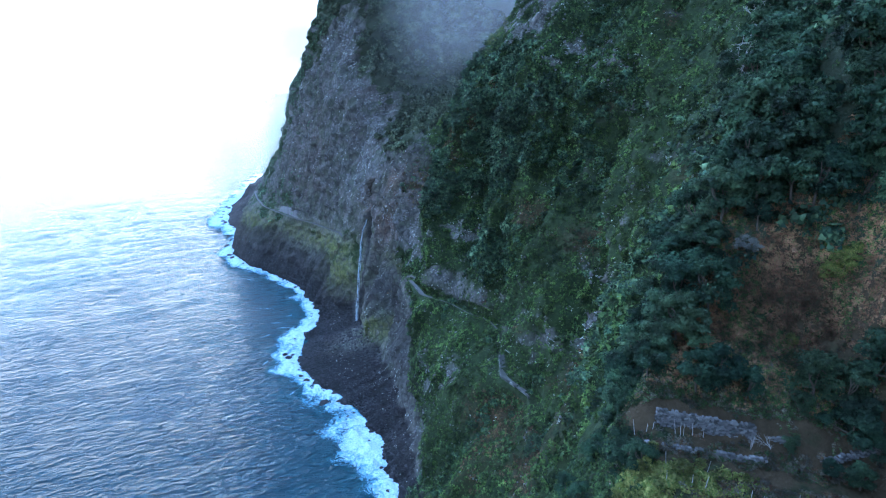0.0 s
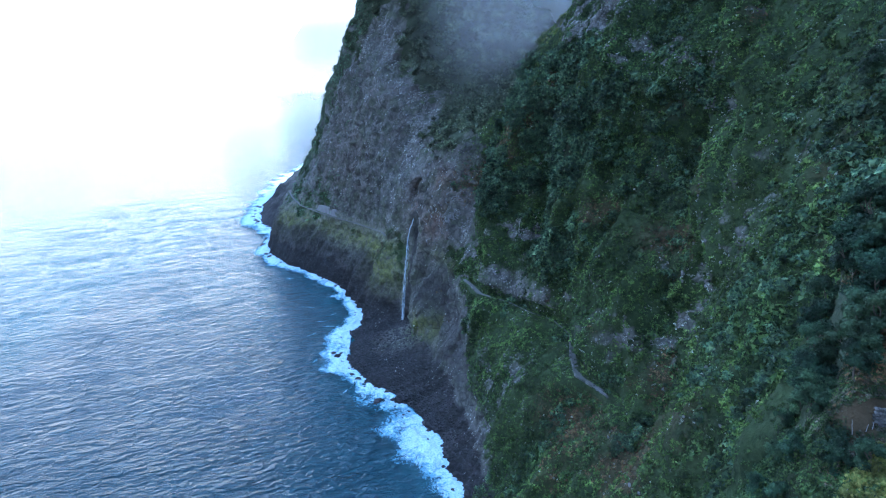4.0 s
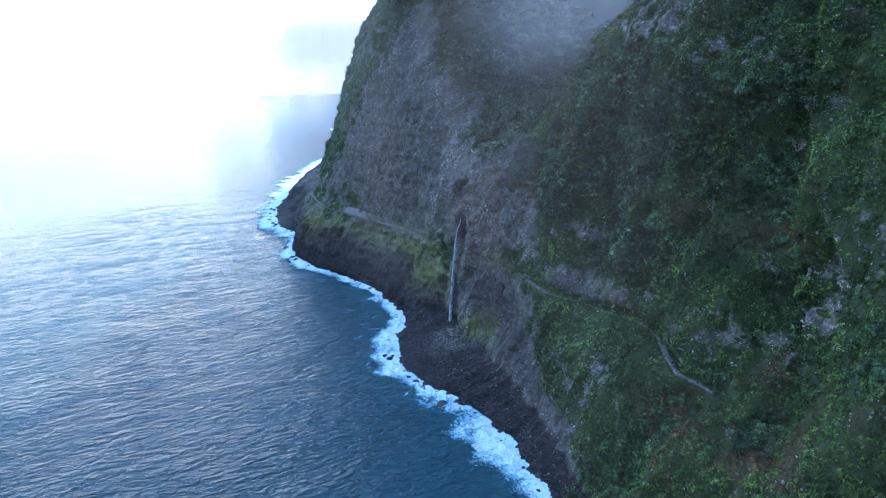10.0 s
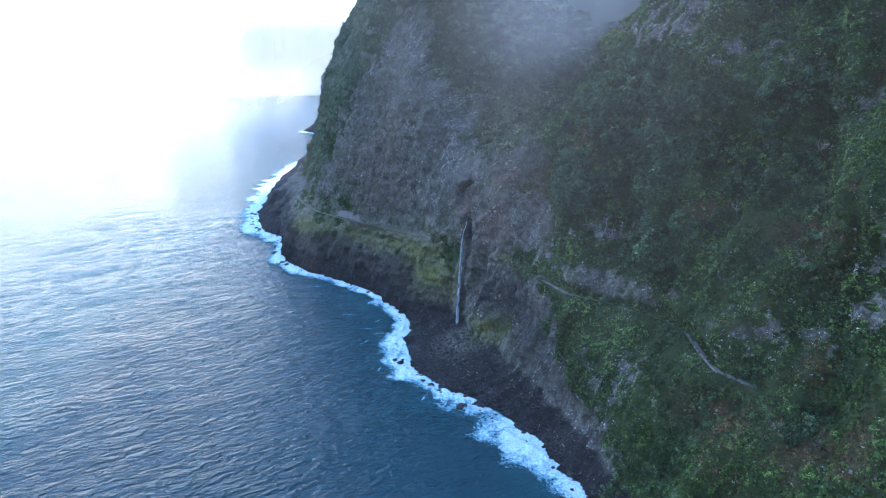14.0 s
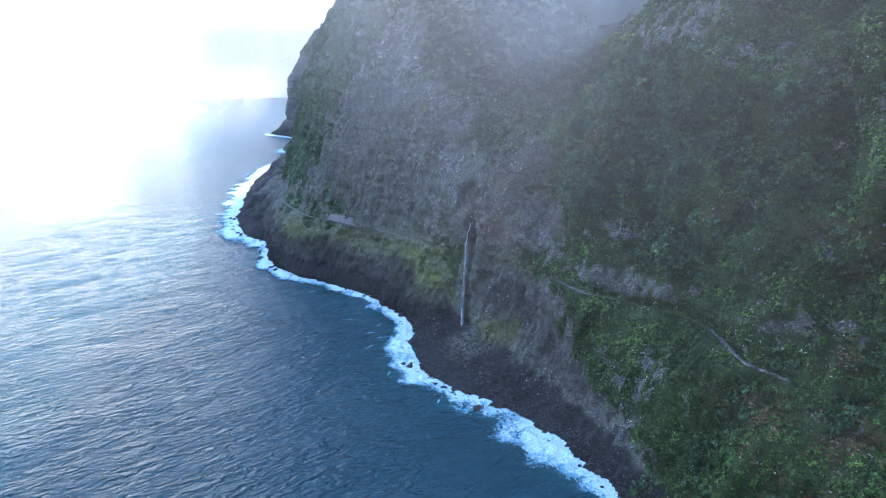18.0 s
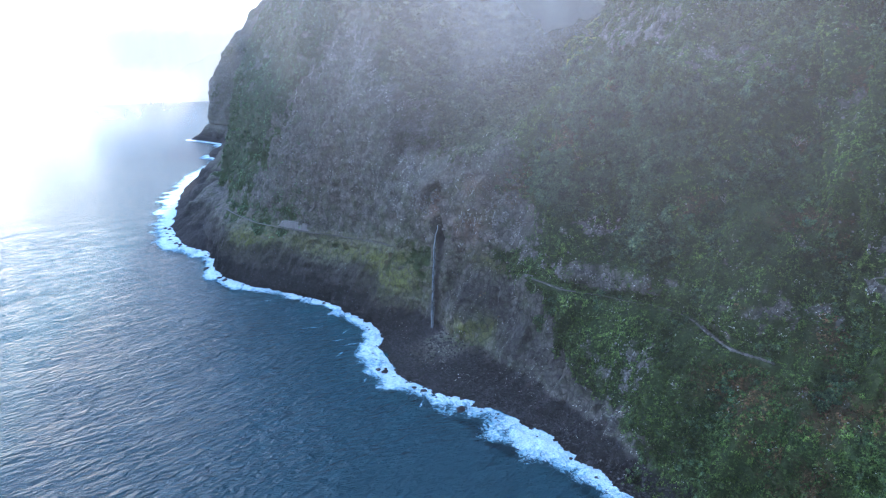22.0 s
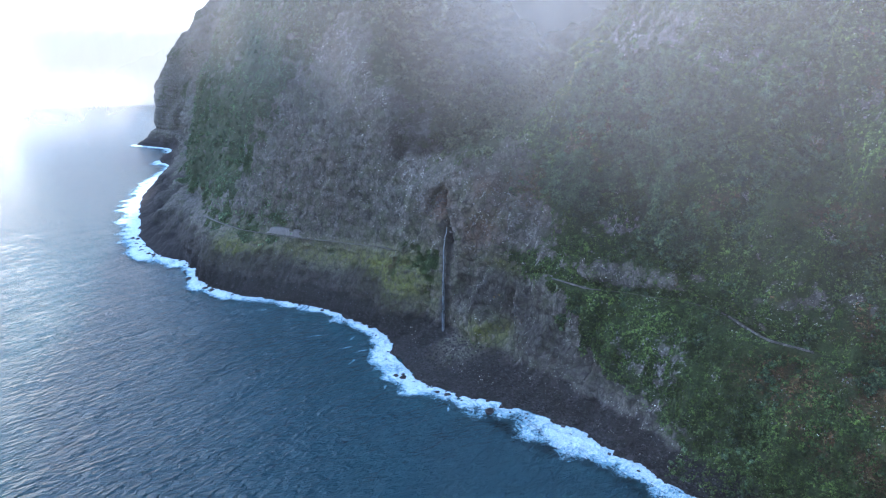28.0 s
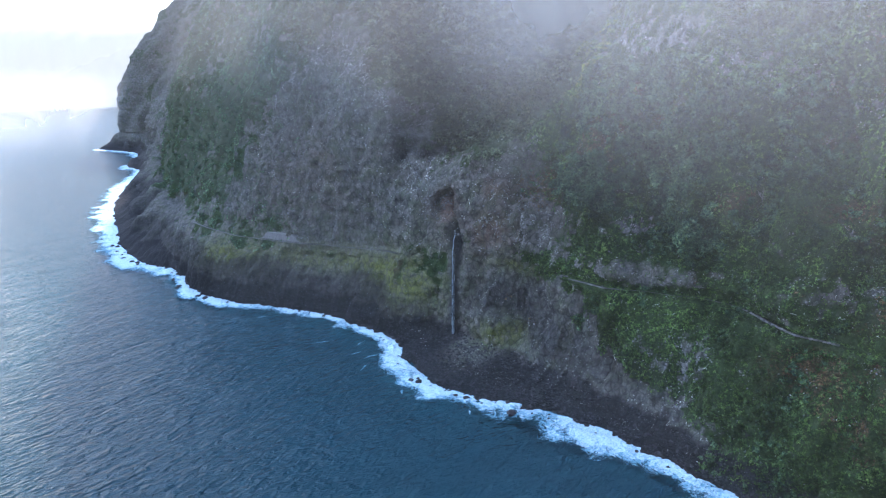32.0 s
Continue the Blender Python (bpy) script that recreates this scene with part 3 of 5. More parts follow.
def build_foam():
    ys = np.concatenate([np.arange(-170, 300, 0.9), np.arange(300, 700, 2.2), np.arange(700, 1540, 6.0)])
    m = 36
    t = np.linspace(0, 1, m)[None, :]
    w = np.interp(ys, FOAM_Y, FOAM_W)[:, None] * (1 + 0.25 * vnoise(ys / 9, ys * 0, ys * 0, 3))[:, None]
    xi = (smooth(np.interp(ys, np.arange(-340, 1651, 1.0), smooth(shore(np.arange(-340, 1651, 1.0)), 14)), 2) + 2.2)[:, None]
    X = xi - t * (w + 4)
    Y = np.repeat(ys[:, None], m, 1)
    hump = np.exp(-((t - 0.35) / 0.25) ** 2)
    Z = 0.42 + 0.55 * hump + (0.3 + 0.4 * hump) * fbm(X / 3.0, Y / 3.0, X * 0, 4, 17)
    Z = np.maximum(Z, 0.38)
    thick = np.clip(1.08 - t ** 1.7 * 1.05 + 0.30 * fbm(X / 12, Y / 12, X * 0, 3, 29), 0, 1) * ease(t, -0.05, 0.06)
    me = mesh_of("foam", np.stack([X, Y, Z], 2).reshape(-1, 3), grid_faces(len(ys), m), [foam_mat])
    give(me, "thick", thick)
    return tagged(new("surf_foam", me), "white surf foam breaking along the rocky shore", "foam", kind="stuff")


build_foam()


def foam_streak(x, y, length, wide, turn, strong):
    """A thin line of drifting foam on the water."""
    s, u = np.linspace(0, 1, 40), np.linspace(-1, 1, 6)
    bend = 0.12 * length * np.sin(s * 2.6 + x)
    along, across = (s - 0.5)[:, None] * length + u[None] * 0, bend[:, None] + u[None] * wide * (0.4 + 0.6 * np.sin(s * math.pi))[:, None]
    c, n = math.cos(radians(turn)), math.sin(radians(turn))
    X, Y = x + along * c - across * n, y + along * n + across * c
    Z = 0.5 + 0.06 * vnoise(X, Y, X * 0, 8)
    me = mesh_of("foam_streak", np.stack([X, Y, Z], 2).reshape(-1, 3), grid_faces(40, 6), [foam_mat])
    give(me, "thick", strong * np.sin(s * math.pi)[:, None] * (1 - 0.5 * u[None] ** 2))
    return tagged(new("foam_streak", me), "thin white streaks of foam drifting off the shore", "foam", kind="stuff")


for sx, sy, sl, sw, st, sk in ((-24, 92, 15, 0.9, 8, 0.6), (-28, 104, 18, 0.8, -6, 0.55), (-20, 112, 12, 0.8, 15, 0.6), (-33, 84, 14, 0.7, 20, 0.5), (-27, 70, 12, 0.8, 40, 0.55), (-38, 126, 20, 0.9, -25, 0.5),
                               (-30, 48, 12, 0.9, 70, 0.55), (-16, 14, 14, 0.9, 60, 0.55), (-52, 190, 16, 1.0, -35, 0.55), (-86, 262, 18, 1.2, -60, 0.55)):
    foam_streak(sx, sy, sl, sw, st, sk)


# ---- places on the ground ----
_xs = np.maximum.accumulate(GP[..., 0], axis=1) + np.arange(GP.shape[1])[None, :] * 1e-5


def ground_at(x, y):
    """Height of the ground above a place of the plan."""
    i = int(np.clip(np.searchsorted(GYS, y) - 1, 0, len(GYS) - 2))
    f = (y - GYS[i]) / (GYS[i + 1] - GYS[i])
    a, b = (float(np.interp(x, _xs[k], GP[k, :, 2])) for k in (i, i + 1))
    return a * (1 - f) + b * f


def face_at(y, z):
    """Inland place of the face at a height."""
    i = int(np.clip(np.searchsorted(GYS, y) - 1, 0, len(GYS) - 2))
    f = (y - GYS[i]) / (GYS[i + 1] - GYS[i])
    zs = np.maximum.accumulate(GP[..., 2][i:i + 2], axis=1) + np.arange(GP.shape[1])[None, :] * 1e-5
    a, b = (float(np.interp(z, zs[k], GP[i + k, :, 0])) for k in (0, 1))
    return a * (1 - f) + b * f


def cells_of_ground():
    """Middle, normal, area and cover of every cell of the ground."""
    P = GP
    a, b = P[1:, :-1] - P[:-1, :-1], P[:-1, 1:] - P[:-1, :-1]
    c = np.cross(a, b)
    area = np.linalg.norm(c, axis=2)
    nrm = c / (area[..., None] + 1e-9)
    nrm *= np.where(nrm[..., 2:] < 0, -1, 1)
    mid = (P[1:, 1:] + P[:-1, :-1]) / 2
    return mid.reshape(-1, 3), nrm.reshape(-1, 3), area.ravel(), a.reshape(-1, 3), b.reshape(-1, 3)


CELL_P, CELL_N, CELL_A, CELL_U, CELL_V = cells_of_ground()
CELL_STEEP = 1 - np.abs(CELL_N[:, 2])
CELL_GREEN, CELL_DRY, CELL_PALE, CELL_WOOD = cover(CELL_P[:, 0], CELL_P[:, 1], CELL_P[:, 2], CELL_STEEP)
Y_OF = CELL_P[:, 1]
_rx, _rz, _rw = road_at(Y_OF)
ON_ROAD = (_rw > 1) & (((Y_OF > -107) & (Y_OF < -64)) | ((Y_OF > -18) & (Y_OF < 9)) | (Y_OF > 120)) & (CELL_P[:, 0] > _rx - 0.6) & (CELL_P[:, 0] < _rx + 0.62 * _rw) & (np.abs(CELL_P[:, 2] - _rz) < 1.5)
_up, _al = bed_frame(CELL_P[:, 0], CELL_P[:, 1])
ON_WALL = (np.abs(_up + 4.1) < 0.9) | (np.abs(_up + 0.7) < 0.6)
ON_BED = (_up > -9) & (_up < 2) & (_al > -3) & (_al < 26) & (CELL_P[:, 2] > 95)


def pick(rng, weight, count):
    """Random places on the ground, by a weight for each cell."""
    w = weight * CELL_A
    k = rng.choice(len(w), size=count, p=w / w.sum())
    n = CELL_N[k]
    return CELL_P[k] + CELL_U[k] * rng.uniform(-0.55, 0.55, (count, 1)) + CELL_V[k] * rng.uniform(-0.55, 0.55, (count, 1)), n, k


def leaf_ball(rng, leaves, flat=0.75, size=0.42, up=0.35, inner=0.55):
    """Triangular leaf sprays round a low dome of radius 1."""
    d = rng.normal(size=(leaves, 3))
    d[:, 2] = np.abs(d[:, 2]) * 1.1 - 0.25
    d /= np.linalg.norm(d, axis=1, keepdims=True)
    c = d * rng.uniform(inner, 1.0, (leaves, 1)) * (1, 1, flat)
    lumps = 1 + 0.28 * np.sin(d[:, :1] * 5 + rng.uniform(0, 6)) * np.cos(d[:, 1:2] * 4 + rng.uniform(0, 6))
    c *= lumps
    nrm = d + rng.normal(size=(leaves, 3)) * 0.55 + (0, 0, up)
    nrm /= np.linalg.norm(nrm, axis=1, keepdims=True)
    a = np.cross(nrm, rng.normal(size=(leaves, 3)))
    a /= np.linalg.norm(a, axis=1, keepdims=True)
    b = np.cross(nrm, a)
    s = size * rng.uniform(0.6, 1.3, (leaves, 1))
    v = np.stack([c + a * s, c - a * s * 0.5 + b * s * 0.8, c - a * s * 0.5 - b * s * 0.8], 1)
    return v.reshape(-1, 3)


def scatter(name, protos, places, normals, sizes, rng, lean=0.5, tall=1.0):
    """One triangle mesh of many clumps, each turned and sized on its own."""
    which = rng.integers(0, len(protos), len(places))
    out = []
    for k, pr in enumerate(protos):
        sel = np.nonzero(which == k)[0]
        a = rng.uniform(0, 2 * np.pi, len(sel))
        ca, sa = np.cos(a)[:, None], np.sin(a)[:, None]
        x, y, z = pr[:, 0][None], pr[:, 1][None], pr[:, 2][None] * tall
        s = sizes[sel][:, None]
        V = np.stack([(x * ca - y * sa) * s, (x * sa + y * ca) * s, z * s], 2)
        ax = normals[sel] * lean + np.array([0, 0, 1 - lean])
        ax /= np.linalg.norm(ax, axis=1, keepdims=True)
        u = np.cross(np.array([0.0, 1.0, 0.0]), ax)
        u /= np.linalg.norm(u, axis=1, keepdims=True) + 1e-9
        w = np.cross(ax, u)
        V = V[..., :1] * u[:, None] + V[..., 1:2] * w[:, None] + V[..., 2:] * ax[:, None]
        out.append((V + places[sel][:, None]).reshape(-1, 3))
    V = np.concatenate(out)
    return mesh_of(name, V, np.arange(len(V)).reshape(-1, 3), (), True)


def leaf_material(name, *greens, rough=0.75, per="island"):
    m = Mat(name, rough, 0.25)
    if per == "island":
        r = m.pos.outputs["Random Per Island"]
    else:
        o = m.n.new("ShaderNodeObjectInfo")
        r = m.mix(0.6, m.pos.outputs["Random Per Island"], o.outputs["Random"])
    k = len(greens) - 1
    c = m.ramp(r, *[(i / k, gcol) for i, gcol in enumerate(greens)])
    for size, lo, hi in ((1.6, 0.4, 1.6), (7, 0.5, 1.4), (28, 0.6, 1.35)):
        c = m.mix(1.0, c, m.ramp(m.noise(size, 3), (0.32, lo), (0.68, hi)), "MULTIPLY")
    m.color(c)
    # light passing through the leaves
    tr = m.n.new("ShaderNodeBsdfTranslucent")
    m.l.new(c, tr.inputs["Color"])
    mx = m.n.new("ShaderNodeMixShader")
    mx.inputs[0].default_value = 0.3
    m.l.new(m.b.outputs[0], mx.inputs[1])
    m.l.new(tr.outputs[0], mx.inputs[2])
    m.l.new(mx.outputs[0], m.out.inputs["Surface"])
    return m


bright_mat = leaf_material("bright_scrub", (0.026, 0.058, 0.018), (0.052, 0.099, 0.026), (0.088, 0.146, 0.035), (0.125, 0.178, 0.055))
# grey-green cliff leaves, lightened so that the ravine's haze sits in their colour
cliff_haze_mat = leaf_material("cliff_haze_leaves", (0.036, 0.052, 0.035), (0.060, 0.082, 0.050), (0.088, 0.112, 0.064), (0.135, 0.15, 0.095))
scrub_mat = leaf_material("scrub_leaves", (0.015, 0.034, 0.016), (0.031, 0.060, 0.023), (0.055, 0.100, 0.030), (0.088, 0.138, 0.045))
# dark leaves with the bluish haze over the woods mixed into their green
wood_mat = leaf_material("wood_leaves", (0.020, 0.045, 0.031), (0.041, 0.081, 0.049), (0.069, 0.122, 0.063), (0.108, 0.163, 0.08))
dry_mat = leaf_material("dry_scrub", (0.06, 0.030, 0.019), (0.12, 0.060, 0.036), (0.15, 0.092, 0.052), (0.08, 0.105, 0.038))
bracken_mat = leaf_material("dead_bracken", (0.17, 0.080, 0.048), (0.30, 0.145, 0.085), (0.34, 0.20, 0.115), (0.14, 0.165, 0.06))
yellow_mat = leaf_material("yellow_leaves", (0.07, 0.11, 0.022), (0.15, 0.17, 0.04), (0.24, 0.23, 0.07))
pale_tuft_mat = leaf_material("pale_tufts", (0.16, 0.18, 0.16), (0.30, 0.32, 0.29), (0.50, 0.51, 0.49))

rng = np.random.default_rng(5)
TUFTS = [leaf_ball(rng, 22, 0.7, 0.31) for _ in range(7)]
FINE = [leaf_ball(rng, 40, 0.75, 0.24) for _ in range(6)]
Y_, Z_, X_ = CELL_P[:, 1], CELL_P[:, 2], CELL_P[:, 0]
NEAR = ease(-Y_, 132, 160) * (Z_ > 40) * (Z_ < 200)
LAND = (Z_ > 3) & ~ON_ROAD & ~ON_BED
MIDDLE = (Y_ > -190) & (Y_ < 62) & (Z_ < 215)
LEFT = (Y_ >= 62) & (Y_ < 330) & (Z_ < 330)
FAR = (Y_ >= 330) & (Y_ < 900) & (Z_ < 330)


def green_stuff(name, weight, count, lo, hi, material, label, category, protos=TUFTS, lean=0.6, tall=1.0, skew=1.0):
    p, n, k = pick(rng, weight, count)
    size = (lo + (hi - lo) * rng.uniform(0, 1, count) ** skew) * rng.uniform(0.7, 1.25, count)
    me = scatter(name, protos, p - n * 0.12 * size[:, None], n, size, rng, lean, tall)
    me.materials.append(material.m)
    return tagged(new(name, me), label, category, kind="stuff")


CREST = crest(X_, Y_, Z_)
RIB = ease(0.65 * CREST + 0.65 * rib(X_, Y_, Z_), 0.15, 1.1)
# lusher, lighter leaves follow the ribs: lit relief put into the plant colours
LIT_LUSH = np.clip(1.15 * RIB + 0.8 * spot(Y_, Z_, -142, 118, 42, 45) + 0.25 * spot(Y_, Z_, -60, 42, 60, 14) + 0.7 * spot(Y_, Z_, -45, 112, 8, 14) + 0.9 * spot(Y_, Z_, 40, 135, 12, 60) + 0.9 * fbm(X_ / 16, Y_ / 16, Z_ / 16, 3, 95) - 0.35, 0.03, 1) * (1 - 0.9 * CELL_WOOD)
SLOPE = LAND * MIDDLE * np.clip(CELL_GREEN - 0.25, 0, 1) * (1 - 0.75 * CELL_DRY) * (1 - 0.9 * CELL_WOOD)
# yellow leaves on the crest stand in for sun grazing its edge
green_stuff("crest_bush", LAND * ease(Y_, 26, 38) * (1 - ease(Y_, 52, 60)) * (Z_ > 138) * (Z_ < 230), 1700, 0.5, 1.1, yellow_mat, "yellow-green bushes along the crest, standing in for its sunlit edge", "bushes")
green_stuff("slope_scrub", SLOPE * (1.05 - LIT_LUSH), 46000, 0.32, 1.7, scrub_mat, "dense dark green scrub and ferns covering the steep slope", "scrub", skew=2.4)
green_stuff("lush_scrub", SLOPE * LIT_LUSH, 27000, 0.28, 1.3, bright_mat, "bright green grass and bushes on the ribs, lighter to read as lit", "scrub", skew=2.4)
green_stuff("dry_herbs", LAND * NEAR * np.clip(CELL_DRY - 0.5, 0, 1) * (Y_ < -185) * (Y_ > -225) * (Z_ < 140), 14000, 0.14, 0.38, bracken_mat, "reddish brown dead bracken on the clearing", "bracken", FINE)
CLEAR = LAND * NEAR * (CELL_DRY > 0.5) * (Y_ < -195) * (Y_ > -222) * (Z_ > 114) * (Z_ < 136)
green_stuff("clearing_grass", CLEAR * np.clip(0.25 + 1.6 * fbm(X_ / 5, Y_ / 5, Z_ / 7, 3, 19), 0, 1), 3200, 0.14, 0.36, bright_mat, "green grass and herbs among the dead bracken", "grass", FINE)
green_stuff("dry_scrub", LAND * MIDDLE * (1 - NEAR) * np.clip(CELL_DRY - 0.12, 0, 1), 5000, 0.4, 0.9, dry_mat, "reddish brown dead bracken on the slope", "bracken")
green_stuff("pale_tuft", LAND * MIDDLE * np.clip(CELL_PALE + 0.14 * (fbm(X_ / 10, Y_ / 10, Z_ / 10, 2, 33) > 0.1), 0, 1), 15000, 0.12, 0.4, pale_tuft_mat, "pale grey cushion plants on bare rock", "plants")
green_stuff("head_scrub", LAND * LEFT * ease(Y_, 200, 235) * np.clip(CELL_GREEN - 0.1, 0, 1), 7000, 0.6, 1.6, wood_mat, "dark scrub on the sea head", "scrub")
green_stuff("cliff_scrub", LAND * LEFT * (1 - 0.8 * ease(Y_, 200, 235)) * np.clip(CELL_GREEN - 0.2, 0, 1), 5000, 0.35, 0.95, cliff_haze_mat, "green bushes clinging to the brown cliff", "scrub")
green_stuff("cliff_tuft", LAND * LEFT * np.clip(CELL_PALE, 0, 1), 6500, 0.16, 0.5, pale_tuft_mat, "pale grey tufts on the rock face", "plants")
green_stuff("far_scrub", LAND * FAR * np.clip(CELL_GREEN - 0.2, 0, 1), 5000, 1.2, 3.0, wood_mat, "dark scrub on the distant headland", "scrub")
green_stuff("near_scrub", LAND * NEAR * (CELL_GREEN * (1 - 0.8 * CELL_DRY) + 0.08) * (0.15 + 0.85 * ease(-Y_, 172, 194)), 9000, 0.3, 0.75, scrub_mat, "low green bushes and grasses on the spur", "scrub", FINE)
green_stuff("yellow_vines", ((_up < -4.3) & (Z_ > 100)) * np.exp(-((X_ - 34) / 5) ** 2 - ((Y_ + 213) / 3) ** 2), 1700, 0.3, 0.7, yellow_mat, "yellowing vines on the lowest terrace bed", "vines", FINE)
straw_mat = leaf_material("straw", (0.06, 0.055, 0.042), (0.12, 0.11, 0.085), (0.19, 0.175, 0.14))
green_stuff("bed_straw", (ON_BED & ~ON_WALL & (_up < -0.6)).astype(float), 6500, 0.1, 0.3, straw_mat, "pale dead grass on the old terrace beds", "grass", FINE)
ABOVE = ((_up > 0.4) & (_up < 7) & (_al > -5) & (_al < 26) & (Z_ > 108) & (Z_ < 120)).astype(float)
green_stuff("terrace_grass", ABOVE, 2600, 0.14, 0.34, scrub_mat, "rough green grass on the terrace above the wall", "grass", FINE)
green_stuff("terrace_straw", ABOVE, 1800, 0.12, 0.3, straw_mat, "dead grass and stalks on the terrace above the wall", "grass", FINE)
green_stuff("edge_bush", ((_al > -10) & (_al < -1.5) & (_up > -12) & (_up < 10) & (Z_ > 98) & (Z_ < 118)).astype(float), 2200, 0.3, 0.8, scrub_mat, "thick green bushes on the edge of the terraces", "bushes", FINE)
green_stuff("bed_grass", (ON_BED & ~ON_WALL & (_up < -0.6)) * np.clip(0.3 + 1.5 * fbm(X_ / 3, Y_ / 3, Z_, 2, 27), 0, 1), 2600, 0.12, 0.3, scrub_mat, "green grass and herbs on the old terrace beds", "grass", FINE)
green_stuff("bed_weeds", (ON_BED & ~ON_WALL & (_up < -0.6)).astype(float), 2600, 0.12, 0.34, dry_mat, "dry weeds on the old terrace beds", "weeds", FINE)


# ---- trees ----
bark_mat = Mat("bark", 0.95, 0.1)
bark_mat.color(bark_mat.mix(bark_mat.noise(0.5, 4), (0.05, 0.04, 0.032), (0.14, 0.12, 0.10)))
bark_mat.bump(bark_mat.noise(0.15, 4, 0.6, (1, 1, 0.2)), 0.6, 0.05)
dead_mat = Mat("bleached_wood", 0.9, 0.1)
dead_mat.color(dead_mat.mix(dead_mat.noise(0.4, 4), (0.20, 0.195, 0.19), (0.38, 0.365, 0.35)))


def limb(verts, faces, a, b, ra, rb, sides=6):
    """A tapered round limb from a to b."""
    a, b = np.array(a, float), np.array(b, float)
    d = (b - a) / np.linalg.norm(b - a)
    u = np.cross(d, (0.31, 0.95, 0.05))
    u /= np.linalg.norm(u)
    w = np.cross(d, u)
    k = len(verts)
    for c, r in ((a, ra), (b, rb)):
        for i in range(sides):
            t = 2 * math.pi * i / sides
            verts.append(c + (u * math.cos(t) + w * math.sin(t)) * r)
    for i in range(sides):
        j = (i + 1) % sides
        faces.append((k + i, k + j, k + sides + j, k + sides + i))


def trunk_mesh(rng, height, spread, dead=False):
    """Trunk with limbs; a dead tree branches on into twigs."""
    v, fc, tips = [], [], []

    def grow(p, d, length, r, depth):
        d = d / np.linalg.norm(d)
        q = p + d * length
        limb(v, fc, p, q, r, r * 0.68, 6 if r > 0.06 else 4)
        if depth == 0:
            tips.append(q)
            return
        for _ in range(3 if depth > 1 else 2):
            nd = d + rng.normal(size=3) * spread + (0, 0, 0.12)
            grow(q, nd, length * rng.uniform(0.6, 0.85), r * 0.6, depth - 1)

    grow(np.array([0, 0, -0.6]), np.array([0.08, 0.05, 1.0]), height * 0.42, height * 0.028, 4 if dead else 2)
    return mesh_of("trunk", np.array(v), np.array(fc), [dead_mat if dead else bark_mat]), tips


def crown_mesh(rng, height, tips, leaves, size, mat):
    V = []
    centres = list(tips)[::2]
    for k in range(13):
        a, up = rng.uniform(0, 6.28), 0.2 + 0.75 * (k + 0.5) / 13
        rad = height * 0.36 * math.sqrt(max(0.05, 1 - (2 * up - 1.05) ** 2)) * rng.uniform(0.5, 1.0)
        centres.append(np.array([rad * math.cos(a), rad * math.sin(a), height * up]))
    for c in centres:
        r = height * rng.uniform(0.13, 0.23)
        ball = leaf_ball(rng, leaves // len(centres), 0.8, size / r, 0.4, 0.6)
        V.append(ball * r + c)
    V = np.concatenate(V)
    return mesh_of("crown", V, np.arange(len(V)).reshape(-1, 3), [mat])


# tree greens pushed slightly blue, again for haze
tree_leaf = leaf_material("tree_leaves", (0.010, 0.028, 0.018), (0.022, 0.052, 0.029), (0.040, 0.078, 0.038), (0.075, 0.115, 0.058), per="object")
TREES = []
for i in range(7):
    r = np.random.default_rng(100 + i)
    h = 5.0 + 0.5 * i
    tr, tips = trunk_mesh(r, h, 0.55)
    TREES.append((h, tr, crown_mesh(r, h, tips, 5200, 0.165, {5: yellow_mat, 6: pale_tuft_mat}.get(i, tree_leaf))))


def tree(place, height, kind, turn, label):
    h, tr, cr = TREES[kind]
    s = height / h
    ob = new("tree")
    ob.matrix_world = pose(*place, 0, 0, turn) @ Matrix.Diagonal((s, s, s, 1))
    part("trunk", tr, ob)
    part("crown", cr, ob)
    return tagged(ob, label, "tree", "trees on the slope")


